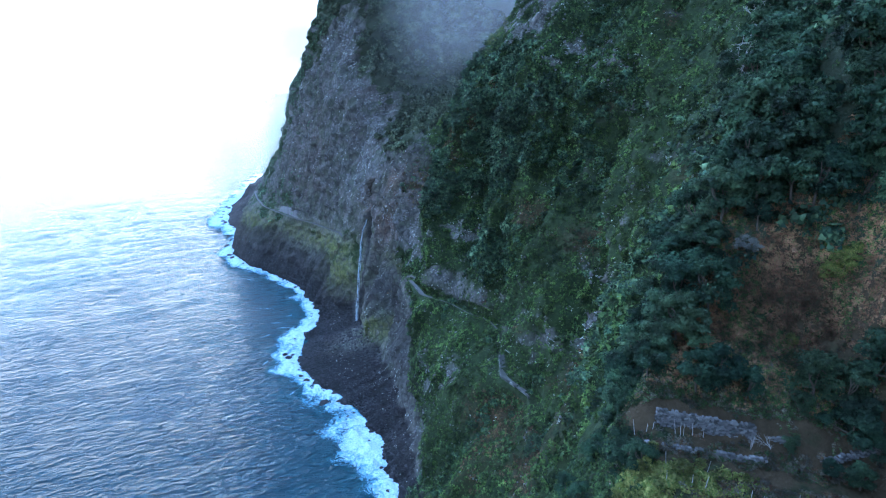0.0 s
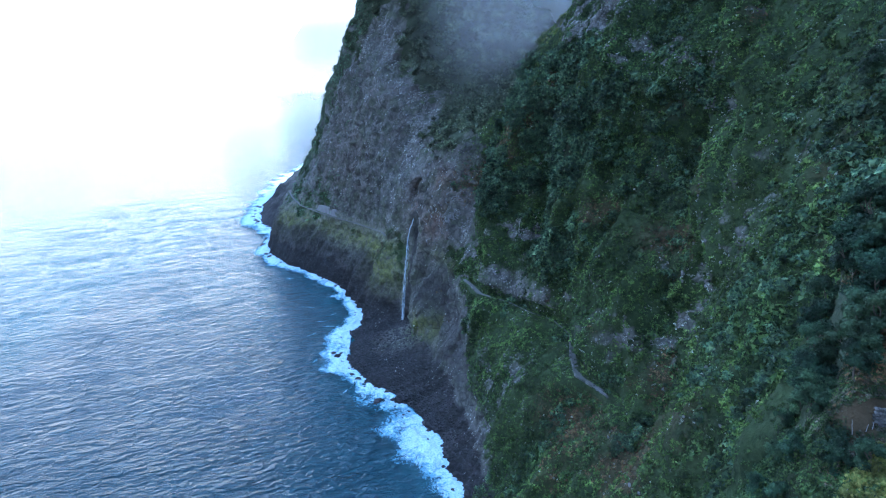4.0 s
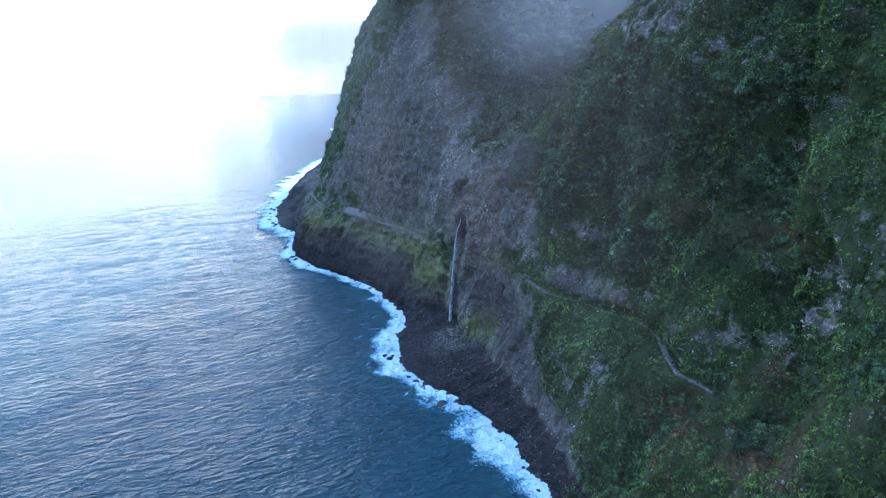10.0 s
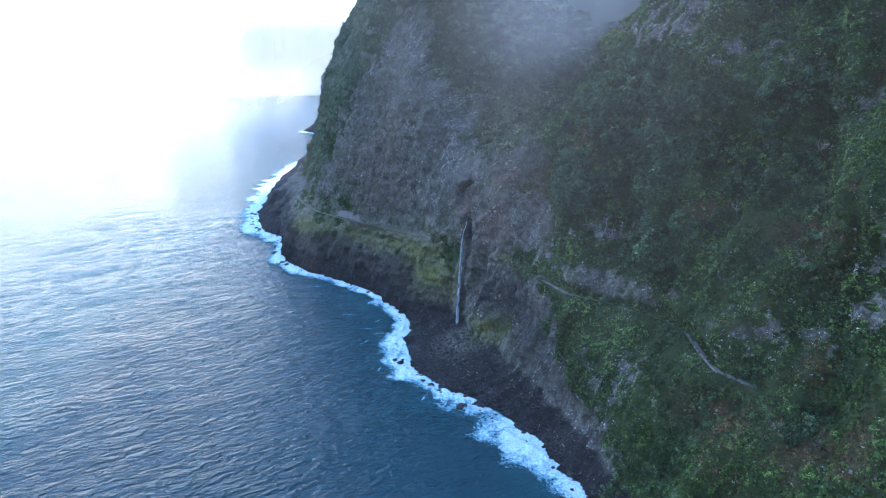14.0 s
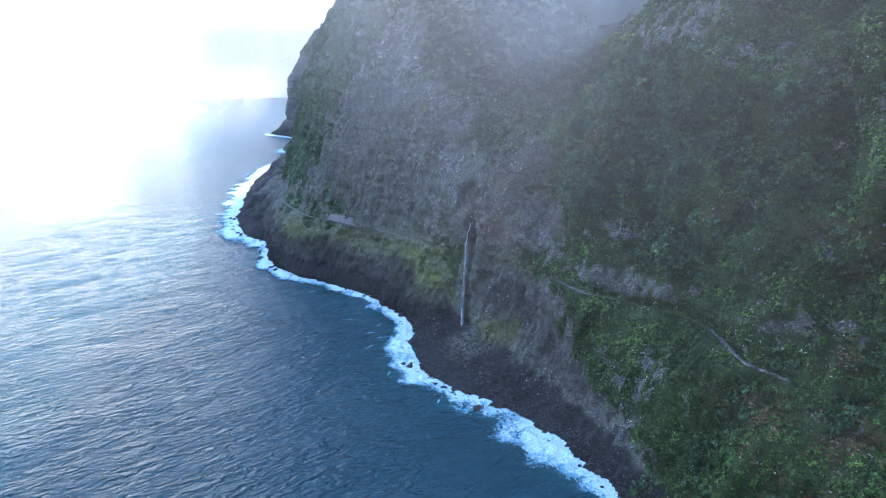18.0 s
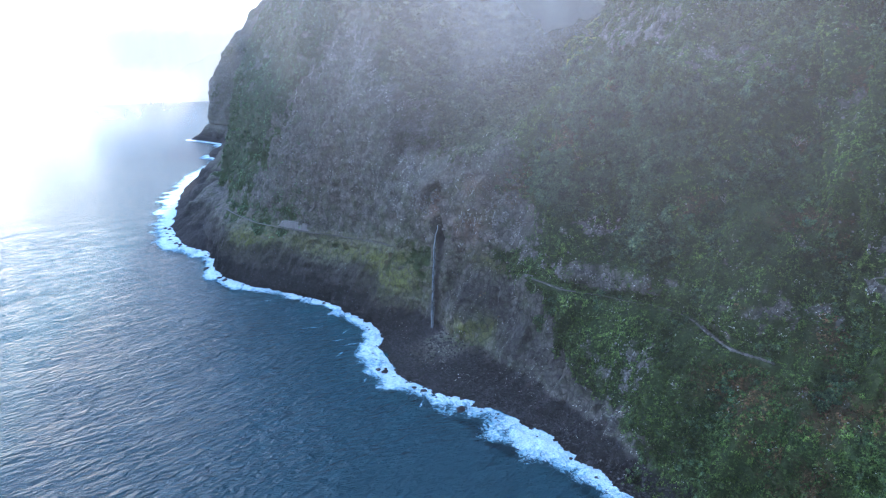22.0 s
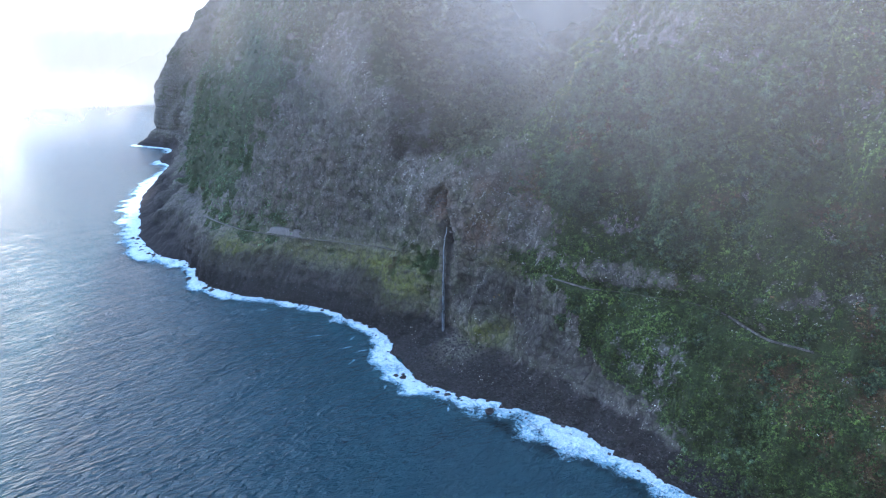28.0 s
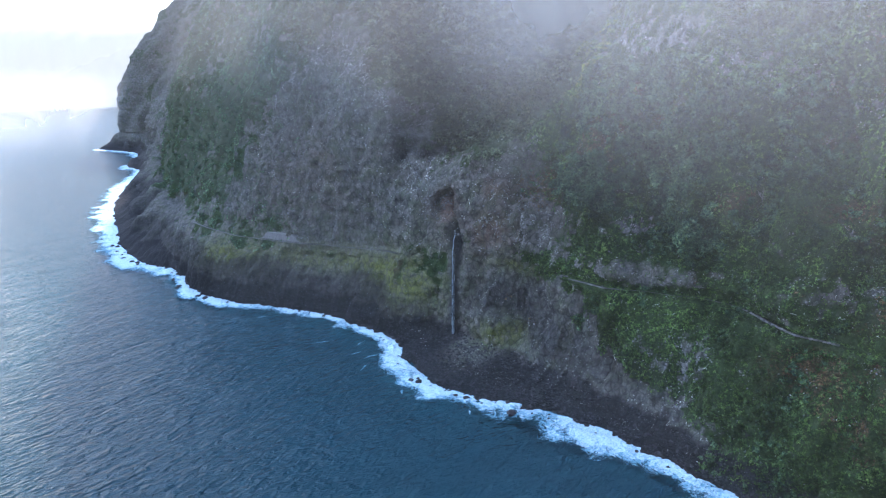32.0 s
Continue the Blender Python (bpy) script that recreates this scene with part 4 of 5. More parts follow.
def plant_trees():
    r = np.random.default_rng(77)
    # close trees of the spur, set by hand: place in plan, height
    band = ((40.5, -202, 6), (43, -201, 6), (45.5, -202.5, 6.5), (44, -198, 6.5), (47, -199, 5), (46, -194, 8), (49.5, -197, 7), (40, -197.3, 6), (42, -195.3, 6.2), (44.5, -192.8, 5.2), (38, -199.6, 5.6), (37, -201.2, 5), (39, -203.6, 5), (41.4, -203.4, 5.2), (37.6, -205, 4.2), (42.8, -204.6, 4.4), (46, -191.2, 5), (36.3, -203, 3.2), (33, -204.3, 3), (34, -203, 2.6),
            (44.5, -196, 7), (46.5, -197, 6), (50.5, -191, 7))
    beside = ((41.2, -207.9, 4.4), (43.4, -208.4, 4.8), (45.8, -209.2, 3.8), (52.6, -210.4, 5.6), (55.2, -211.4, 5.2), (57, -212.6, 5.6), (54, -214.2, 5.4), (50.5, -211, 2.6),
              (48.2, -213.4, 1.8), (50, -216, 2.2), (52, -217.4, 2.8), (54.6, -216.4, 3.2))
    edge = ((50.5, -196.5, 8), (52.5, -199, 7.5), (55.2, -200.5, 6), (52, -200, 3.5), (57.1, -201.5, 6), (58.9, -202.5, 6.5), (60.4, -203.8, 6.5), (61.5, -205.4, 6))
    for group, label in ((band, "tall dark green tree on the edge of the spur"), (beside, "leafy green tree beside the terrace walls"), (edge, "dark green tree above the brown clearing")):
        for x, y, h in group:
            tree((x, y, ground_at(x, y)), h, int(r.integers(0, 5)), r.uniform(0, 360), label)
    for k in range(26):
        y, z = r.uniform(-213, -194), r.uniform(93, 113)
        tree((face_at(y, z) + 0.4, y, z), r.uniform(2.4, 4.0), int(r.integers(0, 5)), r.uniform(0, 360), "dense dark green bush on the outer edge of the spur")
    for x, y, h in ((58.6, -204.5, 3.4), (59.5, -205.0, 3.2), (57.9, -204.2, 2.4), (53.0, -205.9, 1.5), (31.6, -211.0, 1.5), (33, -213.6, 1.7), (34.6, -211.8, 1.3), (31, -213, 1.6), (36, -214.6, 1.5), (38, -214.2, 1.2)):
        tree((x, y, ground_at(x, y)), h, 5, r.uniform(0, 360), "small yellow-leaved tree beside the brown clearing" if x > 45 else "yellowish dry bush below the terrace walls")
    for x, y, h in ((50.6, -200.6, 2.0), (51.4, -201.0, 1.5), (49.8, -200.2, 1.4)):
        tree((x, y, ground_at(x, y)), h, 6, r.uniform(0, 360), "pale flowering bush at the edge of the clearing")
    w = LAND * CELL_WOOD * ((Y_ < -145) & (Y_ > -225) & (X_ > 40) & (Z_ > 134) & (Z_ < 178))
    p, n, k = pick(r, w, 190)
    for q in p:
        tree(q, r.uniform(5, 8.5), int(r.integers(0, 5)), r.uniform(0, 360), "dark green leafy tree in the wood above the spur")
    w = LAND * CELL_WOOD * ((Y_ > -60) & (Y_ < 42) & (Z_ < 120))
    p, n, k = pick(r, w, 55)
    for q in p:
        tree(q, r.uniform(3.5, 6.5), int(r.integers(0, 5)), r.uniform(0, 360), "dark green tree in the steep wood above the road")


plant_trees()
WOODS = [np.concatenate([leaf_ball(rng, 20, 0.9, 0.36) * rng.uniform(0.5, 0.75) + rng.normal(size=3) * (0.35, 0.35, 0.25) + (0, 0, 0.7) for _ in range(4)]) for _ in range(6)]
green_stuff("woodland", LAND * CELL_WOOD * ((Y_ > -66) & (Y_ < 46) & (Z_ < 240)), 3200, 1.3, 2.7, wood_mat, "dark evergreen wood covering the steep slope", "wood", WOODS, 0.25)
# ravine trees wear the paler leaves: haze put into the colour
green_stuff("ravine_wood", LAND * CELL_WOOD * ((Y_ >= 46) & (Y_ < 225) & (Z_ < 300)), 5200, 1.8, 3.6, cliff_haze_mat, "wood filling the high ravine, its leaves paled to stand in for haze", "wood", WOODS, 0.25)
green_stuff("ridge_wood", LAND * CELL_WOOD * (Y_ < -140) * (Y_ > -235) * (Z_ > 124) * (Z_ < 215), 1500, 1.1, 2.2, wood_mat, "dark wood on the near ridge", "wood", WOODS, 0.25)
# dark bushes gather off the ribs, painting shade into the gullies
green_stuff("slope_bush", LAND * MIDDLE * np.clip(CELL_GREEN - 0.35, 0, 1) * (1 - CELL_WOOD) * np.clip(0.75 - RIB + 0.4 * fbm(X_ / 14, Y_ / 14, Z_ / 14, 2, 91), 0, 1) ** 2, 2600, 0.7, 1.9, wood_mat,
            "dark rounded bushes over the slope, thickest in gullies to read as shade", "bushes", WOODS, 0.4)


def dead_tree(x, y, h, seed, label):
    r = np.random.default_rng(seed)
    me, _ = trunk_mesh(r, h, 0.6, True)
    ob = new("dead_tree", me)
    ob.matrix_world = pose(x, y, ground_at(x, y), 0, 0, seed * 40)
    return tagged(ob, label, "dead tree", "bleached dead trees")


for i, (x, y, h) in enumerate(((75, -169, 7), (72.5, -170, 6.5), (77, -171, 7.5), (69, -171.5, 5.5), (73.5, -173, 6), (78.5, -170, 6.5), (71, -173, 5.5), (76, -168, 7), (46.2, -213, 1.9), (44.5, -212.6, 1.5), (88, -58, 5), (84, -48, 4.5), (62, -12, 4.5), (58, -3, 4), (106, -72, 5.5))):
    dead_tree(x, y, h, 3 + i, "leafless bleached grey tree on the steep slope")

# ---- stones ----
stone_mat = Mat("dark_stone", 0.9, 0.12)
stone_mat.color(stone_mat.mix(stone_mat.noise(0.7, 5), stone_mat.ramp(stone_mat.pos.outputs["Random Per Island"], (0.0, (0.006, 0.006, 0.007)), (0.65, (0.017, 0.017, 0.019)), (1.0, (0.06, 0.059, 0.063))), (0.032, 0.032, 0.035)))
stone_mat.bump(stone_mat.noise(0.35, 5), 0.7, 0.12)


def stone_shape(seed, sub=2, rough=0.3):
    bm = bmesh.new()
    bmesh.ops.create_icosphere(bm, subdivisions=sub, radius=1.0)
    V = np.array([v.co for v in bm.verts])
    F = np.array([[v.index for v in fa.verts] for fa in bm.faces])
    bm.free()
    n = vnoise(V[:, 0] * 1.3 + seed * 9, V[:, 1] * 1.3, V[:, 2] * 1.3, seed) + 0.5 * vnoise(V[:, 0] * 3, V[:, 1] * 3 + seed, V[:, 2] * 3, seed + 3)
    V = V * (1 + rough * n)[:, None]
    V = np.sign(V) * np.abs(V) ** (0.8 if rough < 0.45 else 0.55) * (1, 0.8, 0.65)
    return V, F


def boulders():
    r = np.random.default_rng(8)
    shapes = [mesh_of("boulder", *stone_shape(k, 3, 0.35), [stone_mat], False) for k in range(6)]
    spots = [(-0.5, 0.5, 2.4), (-19, 51, 2.4), (-21, 55, 2.0), (-17, 44, 1.6), (4, 8, 1.4), (9, -3, 1.2), (-9, 24, 1.7), (-12, 29, 1.5)]
    for y in np.linspace(-95, 235, 60):
        y = y + r.uniform(-3, 3)
        spots.append((float(shore(y)) + r.uniform(-5, 1.5), y, r.uniform(0.6, 1.5)))
    for y in np.linspace(240, 460, 26):
        spots.append((float(shore(y)) + r.uniform(-9, 0), y + r.uniform(-3, 3), r.uniform(1.0, 2.6)))
    w = ((Z_ > 0.5) & (Z_ < 9) & (Y_ > -110) & (Y_ < 110)).astype(float)
    p, n, k = pick(r, w, 130)
    for q in p:
        spots.append((float(q[0]), float(q[1]), r.uniform(0.45, 1.0)))
    for k, (x, y, s) in enumerate(spots):
        ob = new("boulder", shapes[k % 6])
        ob.matrix_world = pose(x, y, max(0.1, ground_at(x, y) if k > 93 else min(ground_at(x, y), 2.0)), r.uniform(-20, 20), r.uniform(-20, 20), r.uniform(0, 360)) @ Matrix.Diagonal((s, s, s, 1))
        tagged(ob, *(("dark grey boulder lying on the cobble beach", "boulder", "boulders on the beach") if k > 93 else ("black wet boulder standing in the surf", "boulder", "boulders in the surf")))


boulders()


def beach_stones():
    r = np.random.default_rng(9)
    w = ((Z_ > 0.2) & (Z_ < 11) & (Y_ > -130) & (Y_ < 320)).astype(float) * (1 + 3 * (np.abs(Z_ - 2) < 2))
    p, n, k = pick(r, w, 18000)
    V, F = stone_shape(40, 1, 0.25)
    size = r.uniform(0.15, 0.5, len(p)) * r.uniform(0.5, 1.9, len(p))
    a = r.uniform(0, 6.28, len(p))
    ca, sa = np.cos(a)[:, None], np.sin(a)[:, None]
    x, y, z = V.T
    W = np.stack([(x * ca - y * sa) * size[:, None], (x * sa + y * ca) * size[:, None], z * size[:, None] * 0.8], 2) + p[:, None]
    FF = (F[None] + (np.arange(len(p)) * len(V))[:, None, None]).reshape(-1, 3)
    me = mesh_of("beach_stones", W.reshape(-1, 3), FF, [stone_mat], False)
    tagged(new("beach_stones", me), "beach of dark grey cobbles and boulders below the cliff", "stones", kind="stuff")


beach_stones()


def outcrops(name, weight, count, lo, hi, label):
    """Angular rocks standing out of the slope."""
    r = np.random.default_rng(31)
    p, n, k = pick(r, weight, count)
    shapes = [stone_shape(50 + i, 1, 0.5) for i in range(5)]
    vs, fs, base = [], [], 0
    for i, q in enumerate(p):
        V, F = shapes[i % 5]
        a, s = r.uniform(0, 6.28), r.uniform(lo, hi) * r.uniform(0.6, 1.5)
        x, y, z = V.T
        vs.append(np.stack([x * math.cos(a) - y * math.sin(a), x * math.sin(a) + y * math.cos(a), z * 1.5], 1) * s + q)
        fs.append(F + base)
        base += len(V)
    me = mesh_of(name, np.concatenate(vs), np.concatenate(fs), [outcrop_mat], False)
    tagged(new(name, me), label, "rocks", kind="stuff")


outcrop_mat = Mat("outcrop", 0.95, 0.15)
outcrop_mat.color(outcrop_mat.mix(outcrop_mat.noise(1.2, 5, 0.7), outcrop_mat.mix(outcrop_mat.pos.outputs["Random Per Island"], (0.045, 0.045, 0.048), (0.11, 0.108, 0.112)), (0.22, 0.215, 0.225)))
outcrop_mat.bump(outcrop_mat.noise(0.5, 5), 0.7, 0.2)
outcrops("slope_outcrops", LAND * MIDDLE * np.clip(CELL_PALE - 0.1, 0, 1), 2600, 0.12, 0.36, "grey lava rocks standing out of the green slope")
outcrops("cliff_outcrops", LAND * LEFT * np.clip(CELL_PALE - 0.05, 0, 1), 900, 0.2, 0.6, "grey rock knobs on the high cliff")

# ---- waterfall ----
fall_mat = Mat("falling_water", 0.35, 0.5)
fm = fall_mat
thread = fm.noise(0.5, 5, 0.6, (1, 1, 0.06))
fm.color(fm.mix(thread, (0.28, 0.36, 0.43), (0.48, 0.56, 0.62)))
fm.see_through(fm.calc("MULTIPLY", fm.step(thread, 0.28, 0.55), fm.attr("body")))
FALL = ((29.6, 83.2, 67.0, 0.2), (26.8, 81.2, 61.0, 0.38), (25.4, 80.2, 54.0, 0.5), (23.6, 78.2, 42.0, 0.55), (22.0, 76.4, 28.0, 0.62), (20.6, 75.0, 16.0, 0.75), (19.9, 74.4, 9.5, 0.9))


def waterfall():
    root = new("waterfall")
    root.location = (19.9, 74.4, 9.0)
    t = np.linspace(0, 1, len(FALL))
    F = np.array(FALL)
    for name, off, wide, body in (("main_stream", -1.6, 0.75, 0.85), ("side_thread", -1.3, 0.3, 0.55), ("spray", -1.9, 1.5, 0.2)):
        s = np.linspace(0.0 if name == "main_stream" else 0.3, 1, 160)
        c = np.stack([np.interp(s, t, F[:, k]) for k in range(4)], 1)
        for k in range(3):
            c[:, k] = smooth(c[:, k], 12)
        u = np.linspace(-1, 1, 9)
        wob = 0.35 * vnoise(s * 14, s * 0 + off, s * 0, 4)
        shift = 0.9 if name == "side_thread" else 0.0
        dx, dy = 0.82, -0.57
        X = c[:, 0:1] + off * 0.57 + (u[None] * c[:, 3:4] * wide + wob[:, None] + shift) * dx - 0.45 * (1 - u[None] ** 2)
        Y = c[:, 1:2] + off * 0.82 + (u[None] * c[:, 3:4] * wide + wob[:, None] + shift) * dy - 0.45 * (1 - u[None] ** 2)
        Z = np.repeat(c[:, 2:3], 9, 1)
        me = mesh_of(name, np.stack([X - 19.9, Y - 74.4, Z - 9.0], 2).reshape(-1, 3), grid_faces(160, 9), [fall_mat])
        give(me, "body", np.repeat((body * (1 - 0.5 * u ** 4))[None], 160, 0))
        part(name, me, root)
    return tagged(root, "thin white waterfall dropping down the dark cliff to the beach", "waterfall")


waterfall()

# ---- the old road and its walls ----
asphalt = Mat("old_road", 0.9, 0.2)
asphalt.color(asphalt.mix(asphalt.noise(1.2, 5), (0.05, 0.051, 0.05), (0.125, 0.125, 0.12)))
asphalt.bump(asphalt.noise(0.2, 3), 0.3, 0.02)
wall_stone = Mat("wall_stone", 0.9, 0.2)
ws = wall_stone
oi = ws.n.new("ShaderNodeObjectInfo")
ws.color(ws.mix(ws.noise(0.4, 5), ws.ramp(oi.outputs["Random"], (0.0, (0.03, 0.03, 0.03)), (0.5, (0.07, 0.068, 0.066)), (1.0, (0.13, 0.126, 0.125))), ws.ramp(oi.outputs["Random"], (0.0, (0.07, 0.07, 0.068)), (1.0, (0.20, 0.195, 0.195)))))
ws.bump(ws.noise(0.12, 4), 0.5, 0.03)
concrete = Mat("pale_plaster", 0.9, 0.2)
concrete.color(concrete.mix(concrete.noise(1.6, 5, 0.6, (1, 1, 0.25)), (0.07, 0.068, 0.07), (0.19, 0.185, 0.19)))
concrete.bump(concrete.noise(0.5, 4), 0.4, 0.08)


def block_mesh(seed, l, w, h, bevel=0.12):
    bm = bmesh.new()
    bmesh.ops.create_cube(bm, size=1.0)
    r = random.Random(seed)
    for v in bm.verts:
        v.co = Vector((v.co.x * l * r.uniform(0.82, 1.05), v.co.y * w * r.uniform(0.85, 1.1), v.co.z * h * r.uniform(0.85, 1.05)))
    bmesh.ops.bevel(bm, geom=bm.edges[:], offset=bevel * h, segments=1, affect="EDGES")
    me = bpy.data.meshes.new("stone")
    bm.to_mesh(me)
    bm.free()
    me.materials.append(wall_stone.m)
    return me


def road_strip(name, ys, wide=0.72):
    x, z, w = road_at(ys)
    x = smooth(x, 3)
    t = np.linspace(0.12, wide, 7)
    X = x[:, None] + t[None] * 4.0
    Y = np.repeat(ys[:, None], 7, 1)
    Z = np.repeat(z[:, None], 7, 1) + 0.22 + 0.05 * vnoise(X, Y, X * 0, 6)
    me = mesh_of(name, np.stack([X, Y, Z], 2).reshape(-1, 3), grid_faces(len(ys), 7), [asphalt])
    return tagged(new(name, me), "narrow weathered grey road cut into the cliff", "road", kind="structure")


road_strip("road_1", np.arange(-101, -66, 1.0), 0.56)
road_strip("road_3", np.arange(-18, 9, 1.0), 0.56)
road_strip("road_4", np.arange(-66.5, -17, 1.0), 0.3)
road_strip("road_2", np.arange(126, 328, 1.5), 0.5)


def parapet(name, y0, y1, step, h, label):
    root = new(name)
    kinds = [block_mesh(20 + k, step * 0.98, 0.5, h) for k in range(5)]
    ys = np.arange(y0, y1, step)
    x, z, w = road_at(ys)
    root.location = (float(x[0]), y0, float(z[0]))
    for k, y in enumerate(ys[:-1]):
        a = np.array([x[k] + 0.35, y, z[k] + 0.15])
        b = np.array([x[k + 1] + 0.35, ys[k + 1], z[k + 1] + 0.15])
        if random.random() < 0.08:
            continue
        m = (a + b) / 2 - np.array(root.location)
        ob = part("stone", kinds[k % 5], root)
        ob.matrix_basis = Matrix.Translation((m[0], m[1], m[2] + h * 0.45)) @ Matrix.Rotation(math.atan2(b[1] - a[1], b[0] - a[0]), 4, "Z")
    return tagged(root, label, "parapet")


random.seed(4)
parapet("parapet", -105, -70, 1.3, 0.8, "pale low stone parapet along the road edge")
parapet("parapet", -13, -2, 1.3, 0.6, "broken low stone parapet along the road edge")


def retaining_wall():
    ys = np.arange(206, 240, 1.0)
    x, z, w = road_at(ys)
    H = 4.6 * ease(ys, 205, 213) * (1 - ease(ys, 232, 240)) + 0.3
    t = np.linspace(0, 1, 9)
    X = (x + w - 0.2)[:, None] + 1.0 * t[None] + 0.15 * vnoise(ys[:, None] / 2, t[None] * 3, t[None] * 0, 3)
    Z = z[:, None] + 0.1 + t[None] * H[:, None]
    Y = np.repeat(ys[:, None], 9, 1)
    front = np.stack([X, Y, Z], 2)
    back = front + (2.5, 0, 0)
    V = np.concatenate([front.reshape(-1, 3), back.reshape(-1, 3)])
    f1 = grid_faces(len(ys), 9)
    top = [(i * 9 + 8, (i + 1) * 9 + 8, (i + 1) * 9 + 8 + len(ys) * 9, i * 9 + 8 + len(ys) * 9) for i in range(len(ys) - 1)]
    me = mesh_of("retaining_wall", V, np.concatenate([f1, f1[:, ::-1] + len(ys) * 9, np.array(top)]), [concrete])
    tagged(new("retaining_wall", me), "pale grey plastered rock wall above the cliff road", "wall", kind="structure")


retaining_wall()


def dry_wall(name, p, q, height, label, seed):
    """A dry-stone terrace wall of separate stones between two places of the plan."""
    r = random.Random(seed)
    root = new(name)
    p, q = Vector(p), Vector(q)
    root.location = p
    kinds = [block_mesh(60 + k, 0.29 + 0.06 * (k % 4), 0.40, 0.165 + 0.03 * (k % 3), 0.3) for k in range(9)]
    d = q - p
    n = max(2, int(d.length / 0.35))
    turn = math.atan2(d.y, d.x)
    rows = max(2, int(height / 0.18))
    for j in range(rows):
        for i in range(n):
            if j == rows - 1 and r.random() < 0.35:
                continue
            s = (i + 0.5 + (0.5 if j % 2 else 0) + r.uniform(-0.1, 0.1)) / n
            at = d * s
            ob = part("stone", r.choice(kinds), root)
            ob.matrix_basis = (Matrix.Translation((at.x + r.uniform(-0.04, 0.04) - 0.03 * j * math.sin(turn), at.y + r.uniform(-0.04, 0.04), at.z + 0.18 * j + r.uniform(-0.03, 0.03) + 0.05))
                               @ Matrix.Rotation(turn + r.uniform(-0.25, 0.25), 4, "Z") @ Matrix.Rotation(r.uniform(-0.15, 0.15), 4, "Y")
                               @ Matrix.Diagonal((r.uniform(0.75, 1.15), r.uniform(0.9, 1.2), r.uniform(0.85, 1.25), 1)))
    return tagged(root, label, "terrace wall", "dry-stone terrace walls")


def bed_place(along, up):
    return 35.1 + 0.954 * along + 0.298 * up, -208.4 - 0.298 * along + 0.954 * up


for a0, a1, u, h, lab in ((1.2, 10.5, 0.0, 2.1, "pale dry-stone wall holding the upper terrace bed"), (0, 11, -2.1, 0.9, "low dry-stone wall between two terrace beds"),
                          (6, 20, -8.2, 0.9, "low mossy dry-stone wall at the lowest bed"), (11.5, 15, 0.3, 1.2, "short broken piece of dry-stone terrace wall"),
                          (16, 22, -1.0, 1.0, "dry-stone wall stub beside the trees")):
    (x0, y0), (x1, y1) = bed_place(a0, u - 0.35), bed_place(a1, u - 0.35)
    z0, z1 = ground_at(*bed_place(a0, u - 1.0)), ground_at(*bed_place(a1, u - 1.0))
    dry_wall("terrace_wall", (x0, y0, z0), (x1, y1, z1), h, lab, int(a0 * 3 + 50))


def vine_stake(x, y, h, lean, turn, mesh):
    ob = new("vine_stake", mesh)
    ob.matrix_world = pose(x, y, ground_at(x, y) - 0.1, lean, 0, turn) @ Matrix.Diagonal((1, 1, h, 1))
    return tagged(ob, "thin weathered grey wooden stake on a terrace bed", "stake", "vine stakes")


stake_v, stake_f = [], []
limb(stake_v, stake_f, (0, 0, 0), (0.02, 0.01, 0.55), 0.035, 0.03, 6)
limb(stake_v, stake_f, (0.02, 0.01, 0.55), (0.0, 0.03, 1.0), 0.03, 0.022, 6)
stake_mesh = mesh_of("vine_stake", np.array(stake_v), np.array(stake_f), [dead_mat])
random.seed(12)
for k in range(26):
    a, u = (random.uniform(-1, 11), random.uniform(-1.6, -0.9)) if k < 10 else (random.uniform(-3, 14), random.uniform(-8.5, -4.6))
    vine_stake(*bed_place(a, u), random.uniform(0.9, 1.7), random.uniform(-10, 10), random.uniform(0, 360), stake_mesh)

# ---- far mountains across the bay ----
# haze is put into the material: slopes glow pale blue and fade out upward
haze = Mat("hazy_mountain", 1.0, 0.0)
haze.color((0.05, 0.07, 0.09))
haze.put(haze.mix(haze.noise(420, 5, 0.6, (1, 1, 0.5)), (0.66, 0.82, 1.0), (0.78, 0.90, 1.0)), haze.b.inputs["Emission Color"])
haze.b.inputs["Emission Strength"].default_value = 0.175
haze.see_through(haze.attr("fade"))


def far_mountain(name, dist, foot, top_at, full):
    """A pale slope far off: height above the water by the place along the far shore."""
    xs = np.arange(foot, 2600, 25.0)
    top = np.interp(xs, *top_at) + 70 * fbm(xs / 260, xs * 0 + dist, xs * 0, 4, 12) * ease(xs, foot, foot + 500)
    t = np.linspace(0, 1, 14)
    X = np.repeat(xs[:, None], 14, 1)
    Z = np.maximum(top, 1)[:, None] * t[None]
    Yy = dist + 380 * t[None] + 40 * fbm(X / 120, Z / 120, X * 0, 3, 3)
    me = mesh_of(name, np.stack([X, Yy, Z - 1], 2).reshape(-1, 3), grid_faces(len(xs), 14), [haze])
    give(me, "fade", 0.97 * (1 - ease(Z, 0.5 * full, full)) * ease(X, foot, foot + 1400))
    return tagged(new(name, me), "pale blue mountains in haze across the bay", "mountain", kind="structure")


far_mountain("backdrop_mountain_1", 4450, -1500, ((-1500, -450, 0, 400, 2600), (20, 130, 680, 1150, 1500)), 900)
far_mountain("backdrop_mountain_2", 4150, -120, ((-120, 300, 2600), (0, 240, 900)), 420)

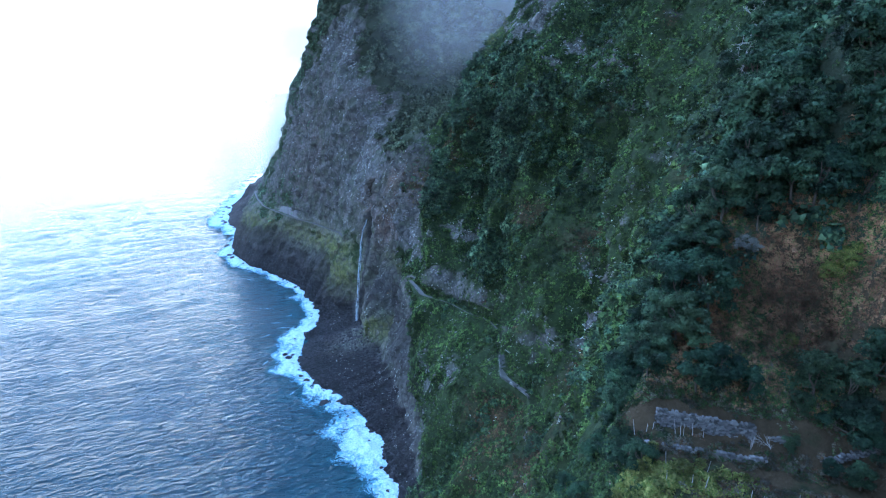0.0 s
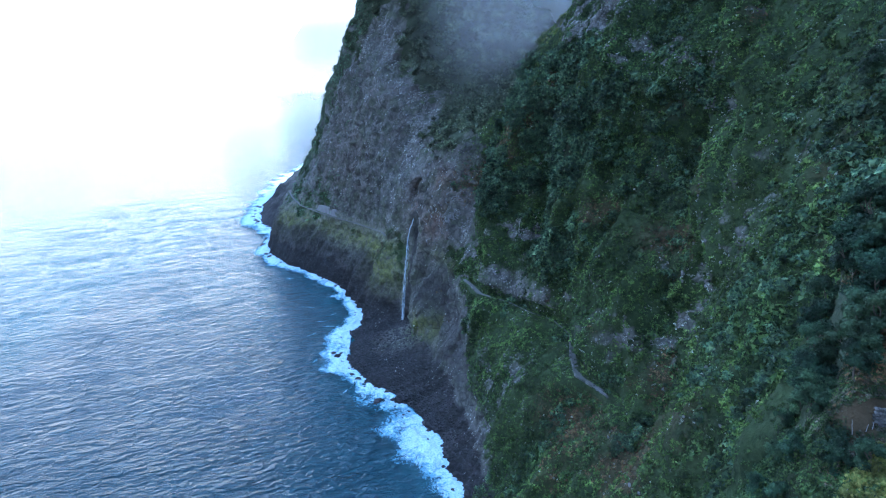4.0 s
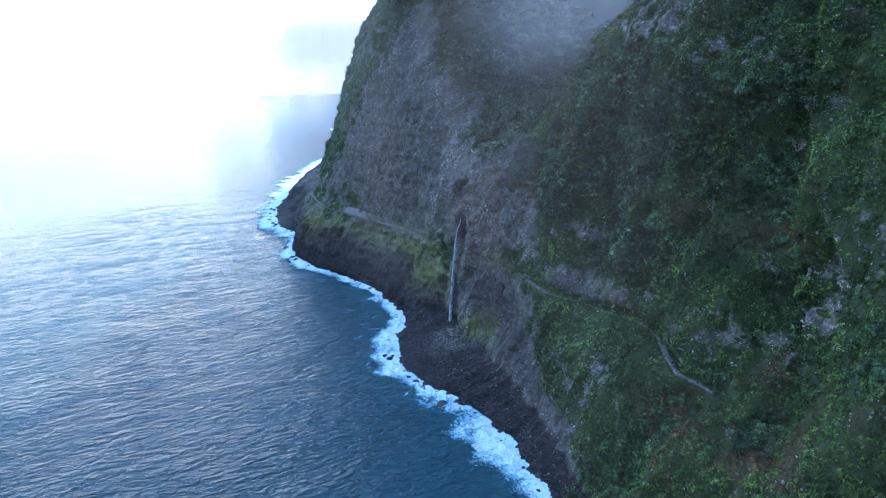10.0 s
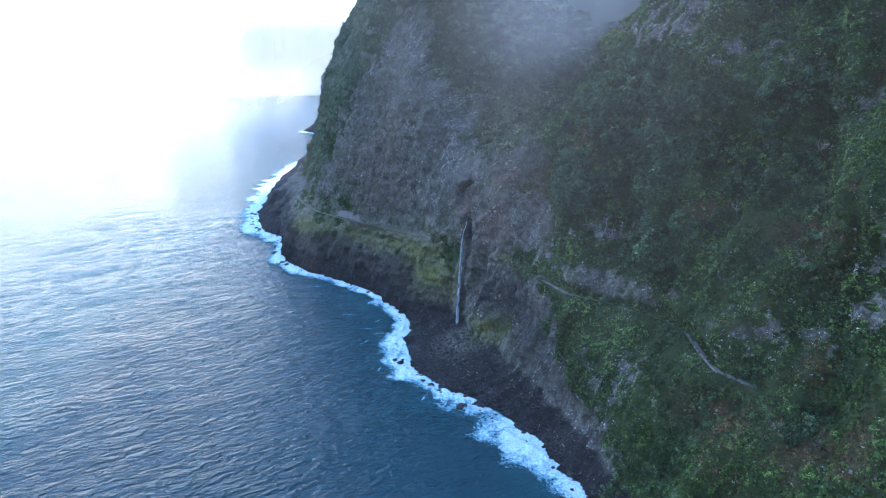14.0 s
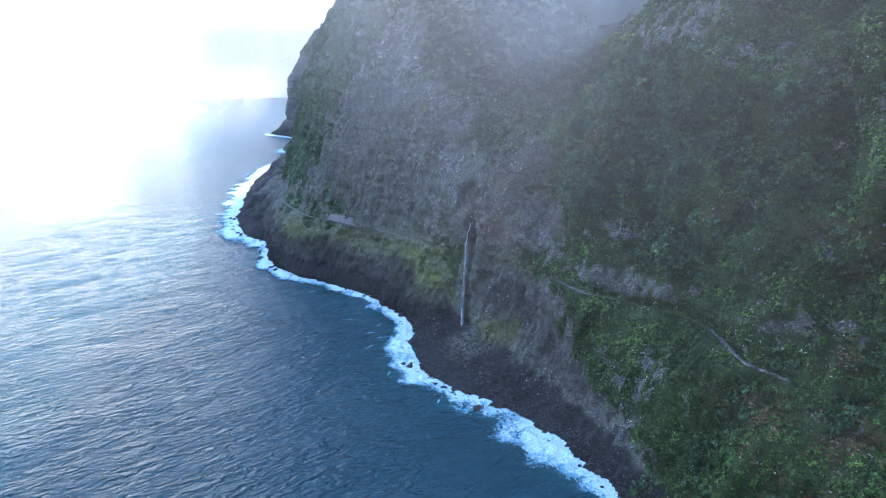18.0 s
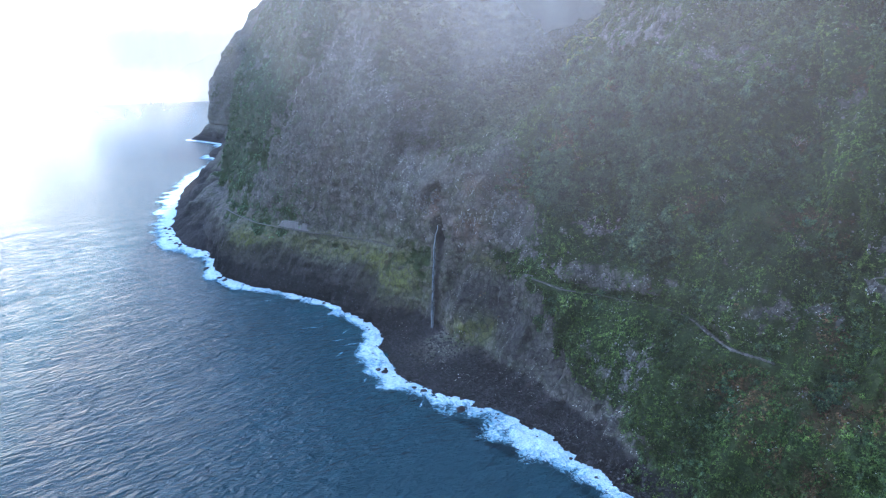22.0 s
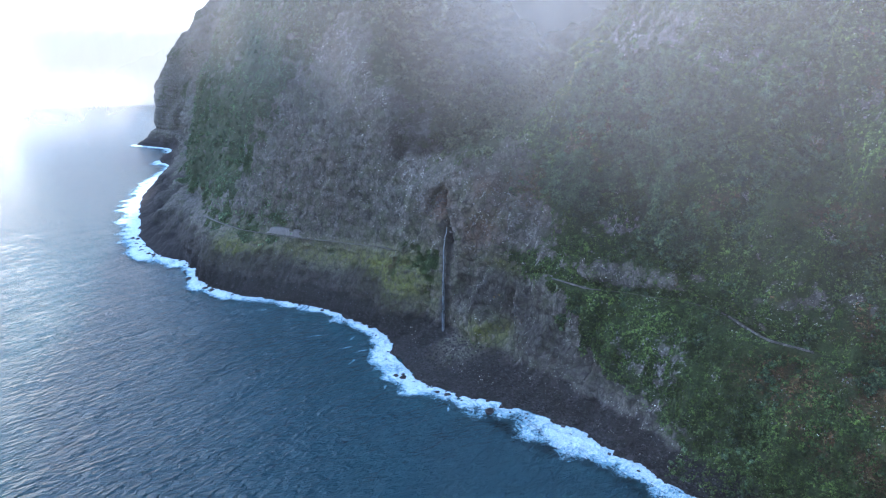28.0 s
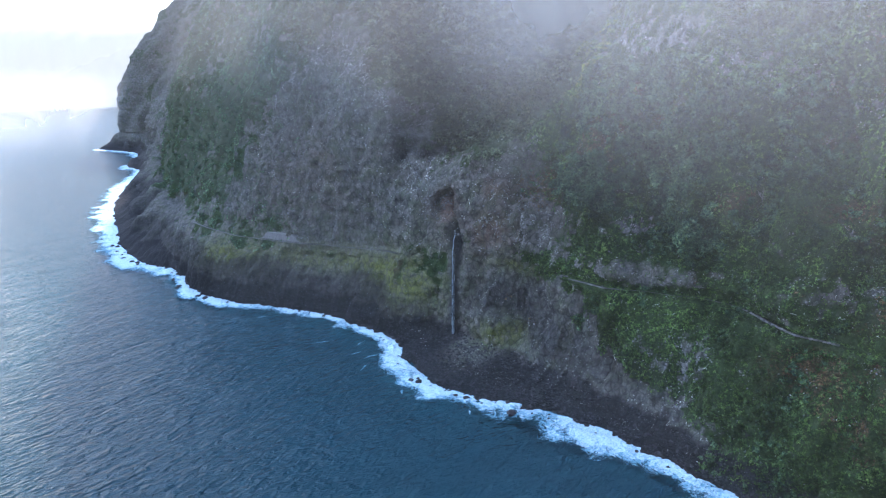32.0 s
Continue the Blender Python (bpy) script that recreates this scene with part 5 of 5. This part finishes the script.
# ---- mist in the ravine, and sheets added for the sunlit haze ----
mist_mat = Mat("mist", 1.0, 0.0)
mm = mist_mat
thin = mm.n.new("ShaderNodeBsdfTransparent")
soft_lit = mm.n.new("ShaderNodeBsdfTranslucent")
soft_lit.inputs["Color"].default_value = (0.9, 0.9, 0.9, 1)
mm.b.inputs["Base Color"].default_value = (0.9, 0.9, 0.9, 1)
drops = mm.n.new("ShaderNodeMixShader")
mm.l.new(mm.b.outputs[0], drops.inputs[1])
mm.l.new(soft_lit.outputs[0], drops.inputs[2])
drops.inputs[0].default_value = 0.6
veil_of = mm.n.new("ShaderNodeMixShader")
mm.l.new(mm.calc("MULTIPLY", mm.attr("veil"), mm.ramp(mm.noise(70, 4, 0.55, warp=0.6), (0.3, 0.6), (0.7, 1.25))), veil_of.inputs[0])
mm.l.new(thin.outputs[0], veil_of.inputs[1])
mm.l.new(drops.outputs[0], veil_of.inputs[2])
mm.l.new(veil_of.outputs[0], mm.out.inputs["Surface"])


def mist(name, plan, low, high, veil, label, start=0.12, end=0.6):
    """A thin upright veil of mist along a line of the plan; veil gives its density, which fades towards the ground and the ends."""
    n, m = 90, 40
    px, py = np.array(plan, float).T
    k = np.linspace(0, len(px) - 1, n)
    x, y = smooth(np.interp(k, np.arange(len(px)), px), 30), smooth(np.interp(k, np.arange(len(py)), py), 30)
    z = np.linspace(low, high, m)
    Z = np.repeat(z[None], n, 0)
    X, Y = np.repeat(x[:, None], m, 1), np.repeat(y[:, None], m, 1)
    X = X + 0.05 * (Z - 150)
    me = mesh_of(name, np.stack([X, Y, Z], 2).reshape(-1, 3), grid_faces(n, m), [mist_mat])
    t = np.linspace(0, 1, n)
    edge = np.minimum(ease(t, 0, start), 1 - ease(t, end, 1))[:, None]
    over = Z - np.maximum(np.array([ground_at(a, b) for a, b in zip(X.ravel(), Y.ravel())]).reshape(n, m), 0)
    give(me, "veil", veil(Y, Z, over) * edge * (1 - ease(Z, high - 70, high)))
    return tagged(new(name, me), label, "mist", kind="stuff")


def coast_veil(share, top, clear, foot):
    """Denser with height, and clearing towards the headland."""
    def density(y, z, over):
        low = 0.04 + 0.26 * ease(y, -60, 80)
        lift = (low + (1 - low) * ease(z, foot, 180)) * ease(y, -206, -180) + top * ease(z, 135, 180) * ease(y, -226, -206)
        return share * ease(over, 4, 45) * lift * (1 - 0.5 * ease(y, clear, clear + 60))
    return density


def ravine_veil(share):
    return lambda y, z, over: share * ease(over, 0, 30) * ease(z, 105, 195)


# upright sheets added over the water as a stand-in for haze and glare
for off, share, top, clear, foot in ((-12, 0.055, 0.0, -60, 80), (-40, 0.06, 0.3, -90, 105), (-68, 0.14, 0.8, -100, 115), (-95, 0.06, 0.3, -130, 120)):
    mist("sea_mist", ((off, -226), (off, 400)), 4, 380, coast_veil(share, top, clear, foot), "thin sunlit mist sheet added over the water to stand in for haze")
mist("ravine_mist", ((30, 150), (46, 112), (66, 90), (96, 82), (140, 88), (200, 104)), 70, 400, ravine_veil(0.29), "pale mist hanging in the mouth of the ravine", 0.6, 0.92)
mist("ravine_mist", ((44, 190), (62, 150), (90, 124), (124, 112), (170, 114), (240, 124)), 80, 400, ravine_veil(0.4), "pale mist hanging deep in the high ravine", 0.55, 0.92)


def offing_veil(y, z, over):
    return 0.4 * ease(z, 0, 125) * (1 - ease(z, 128, 190)) * ease(over, 2, 30)


# one more added sheet, for the haze that whitens the far water
mist("sea_mist", ((-2200, 1000), (-900, 1180), (-250, 1260), (90, 1300)), 2, 320, offing_veil, "low bright mist sheet added over the open water to stand in for haze", 0.1, 0.85)
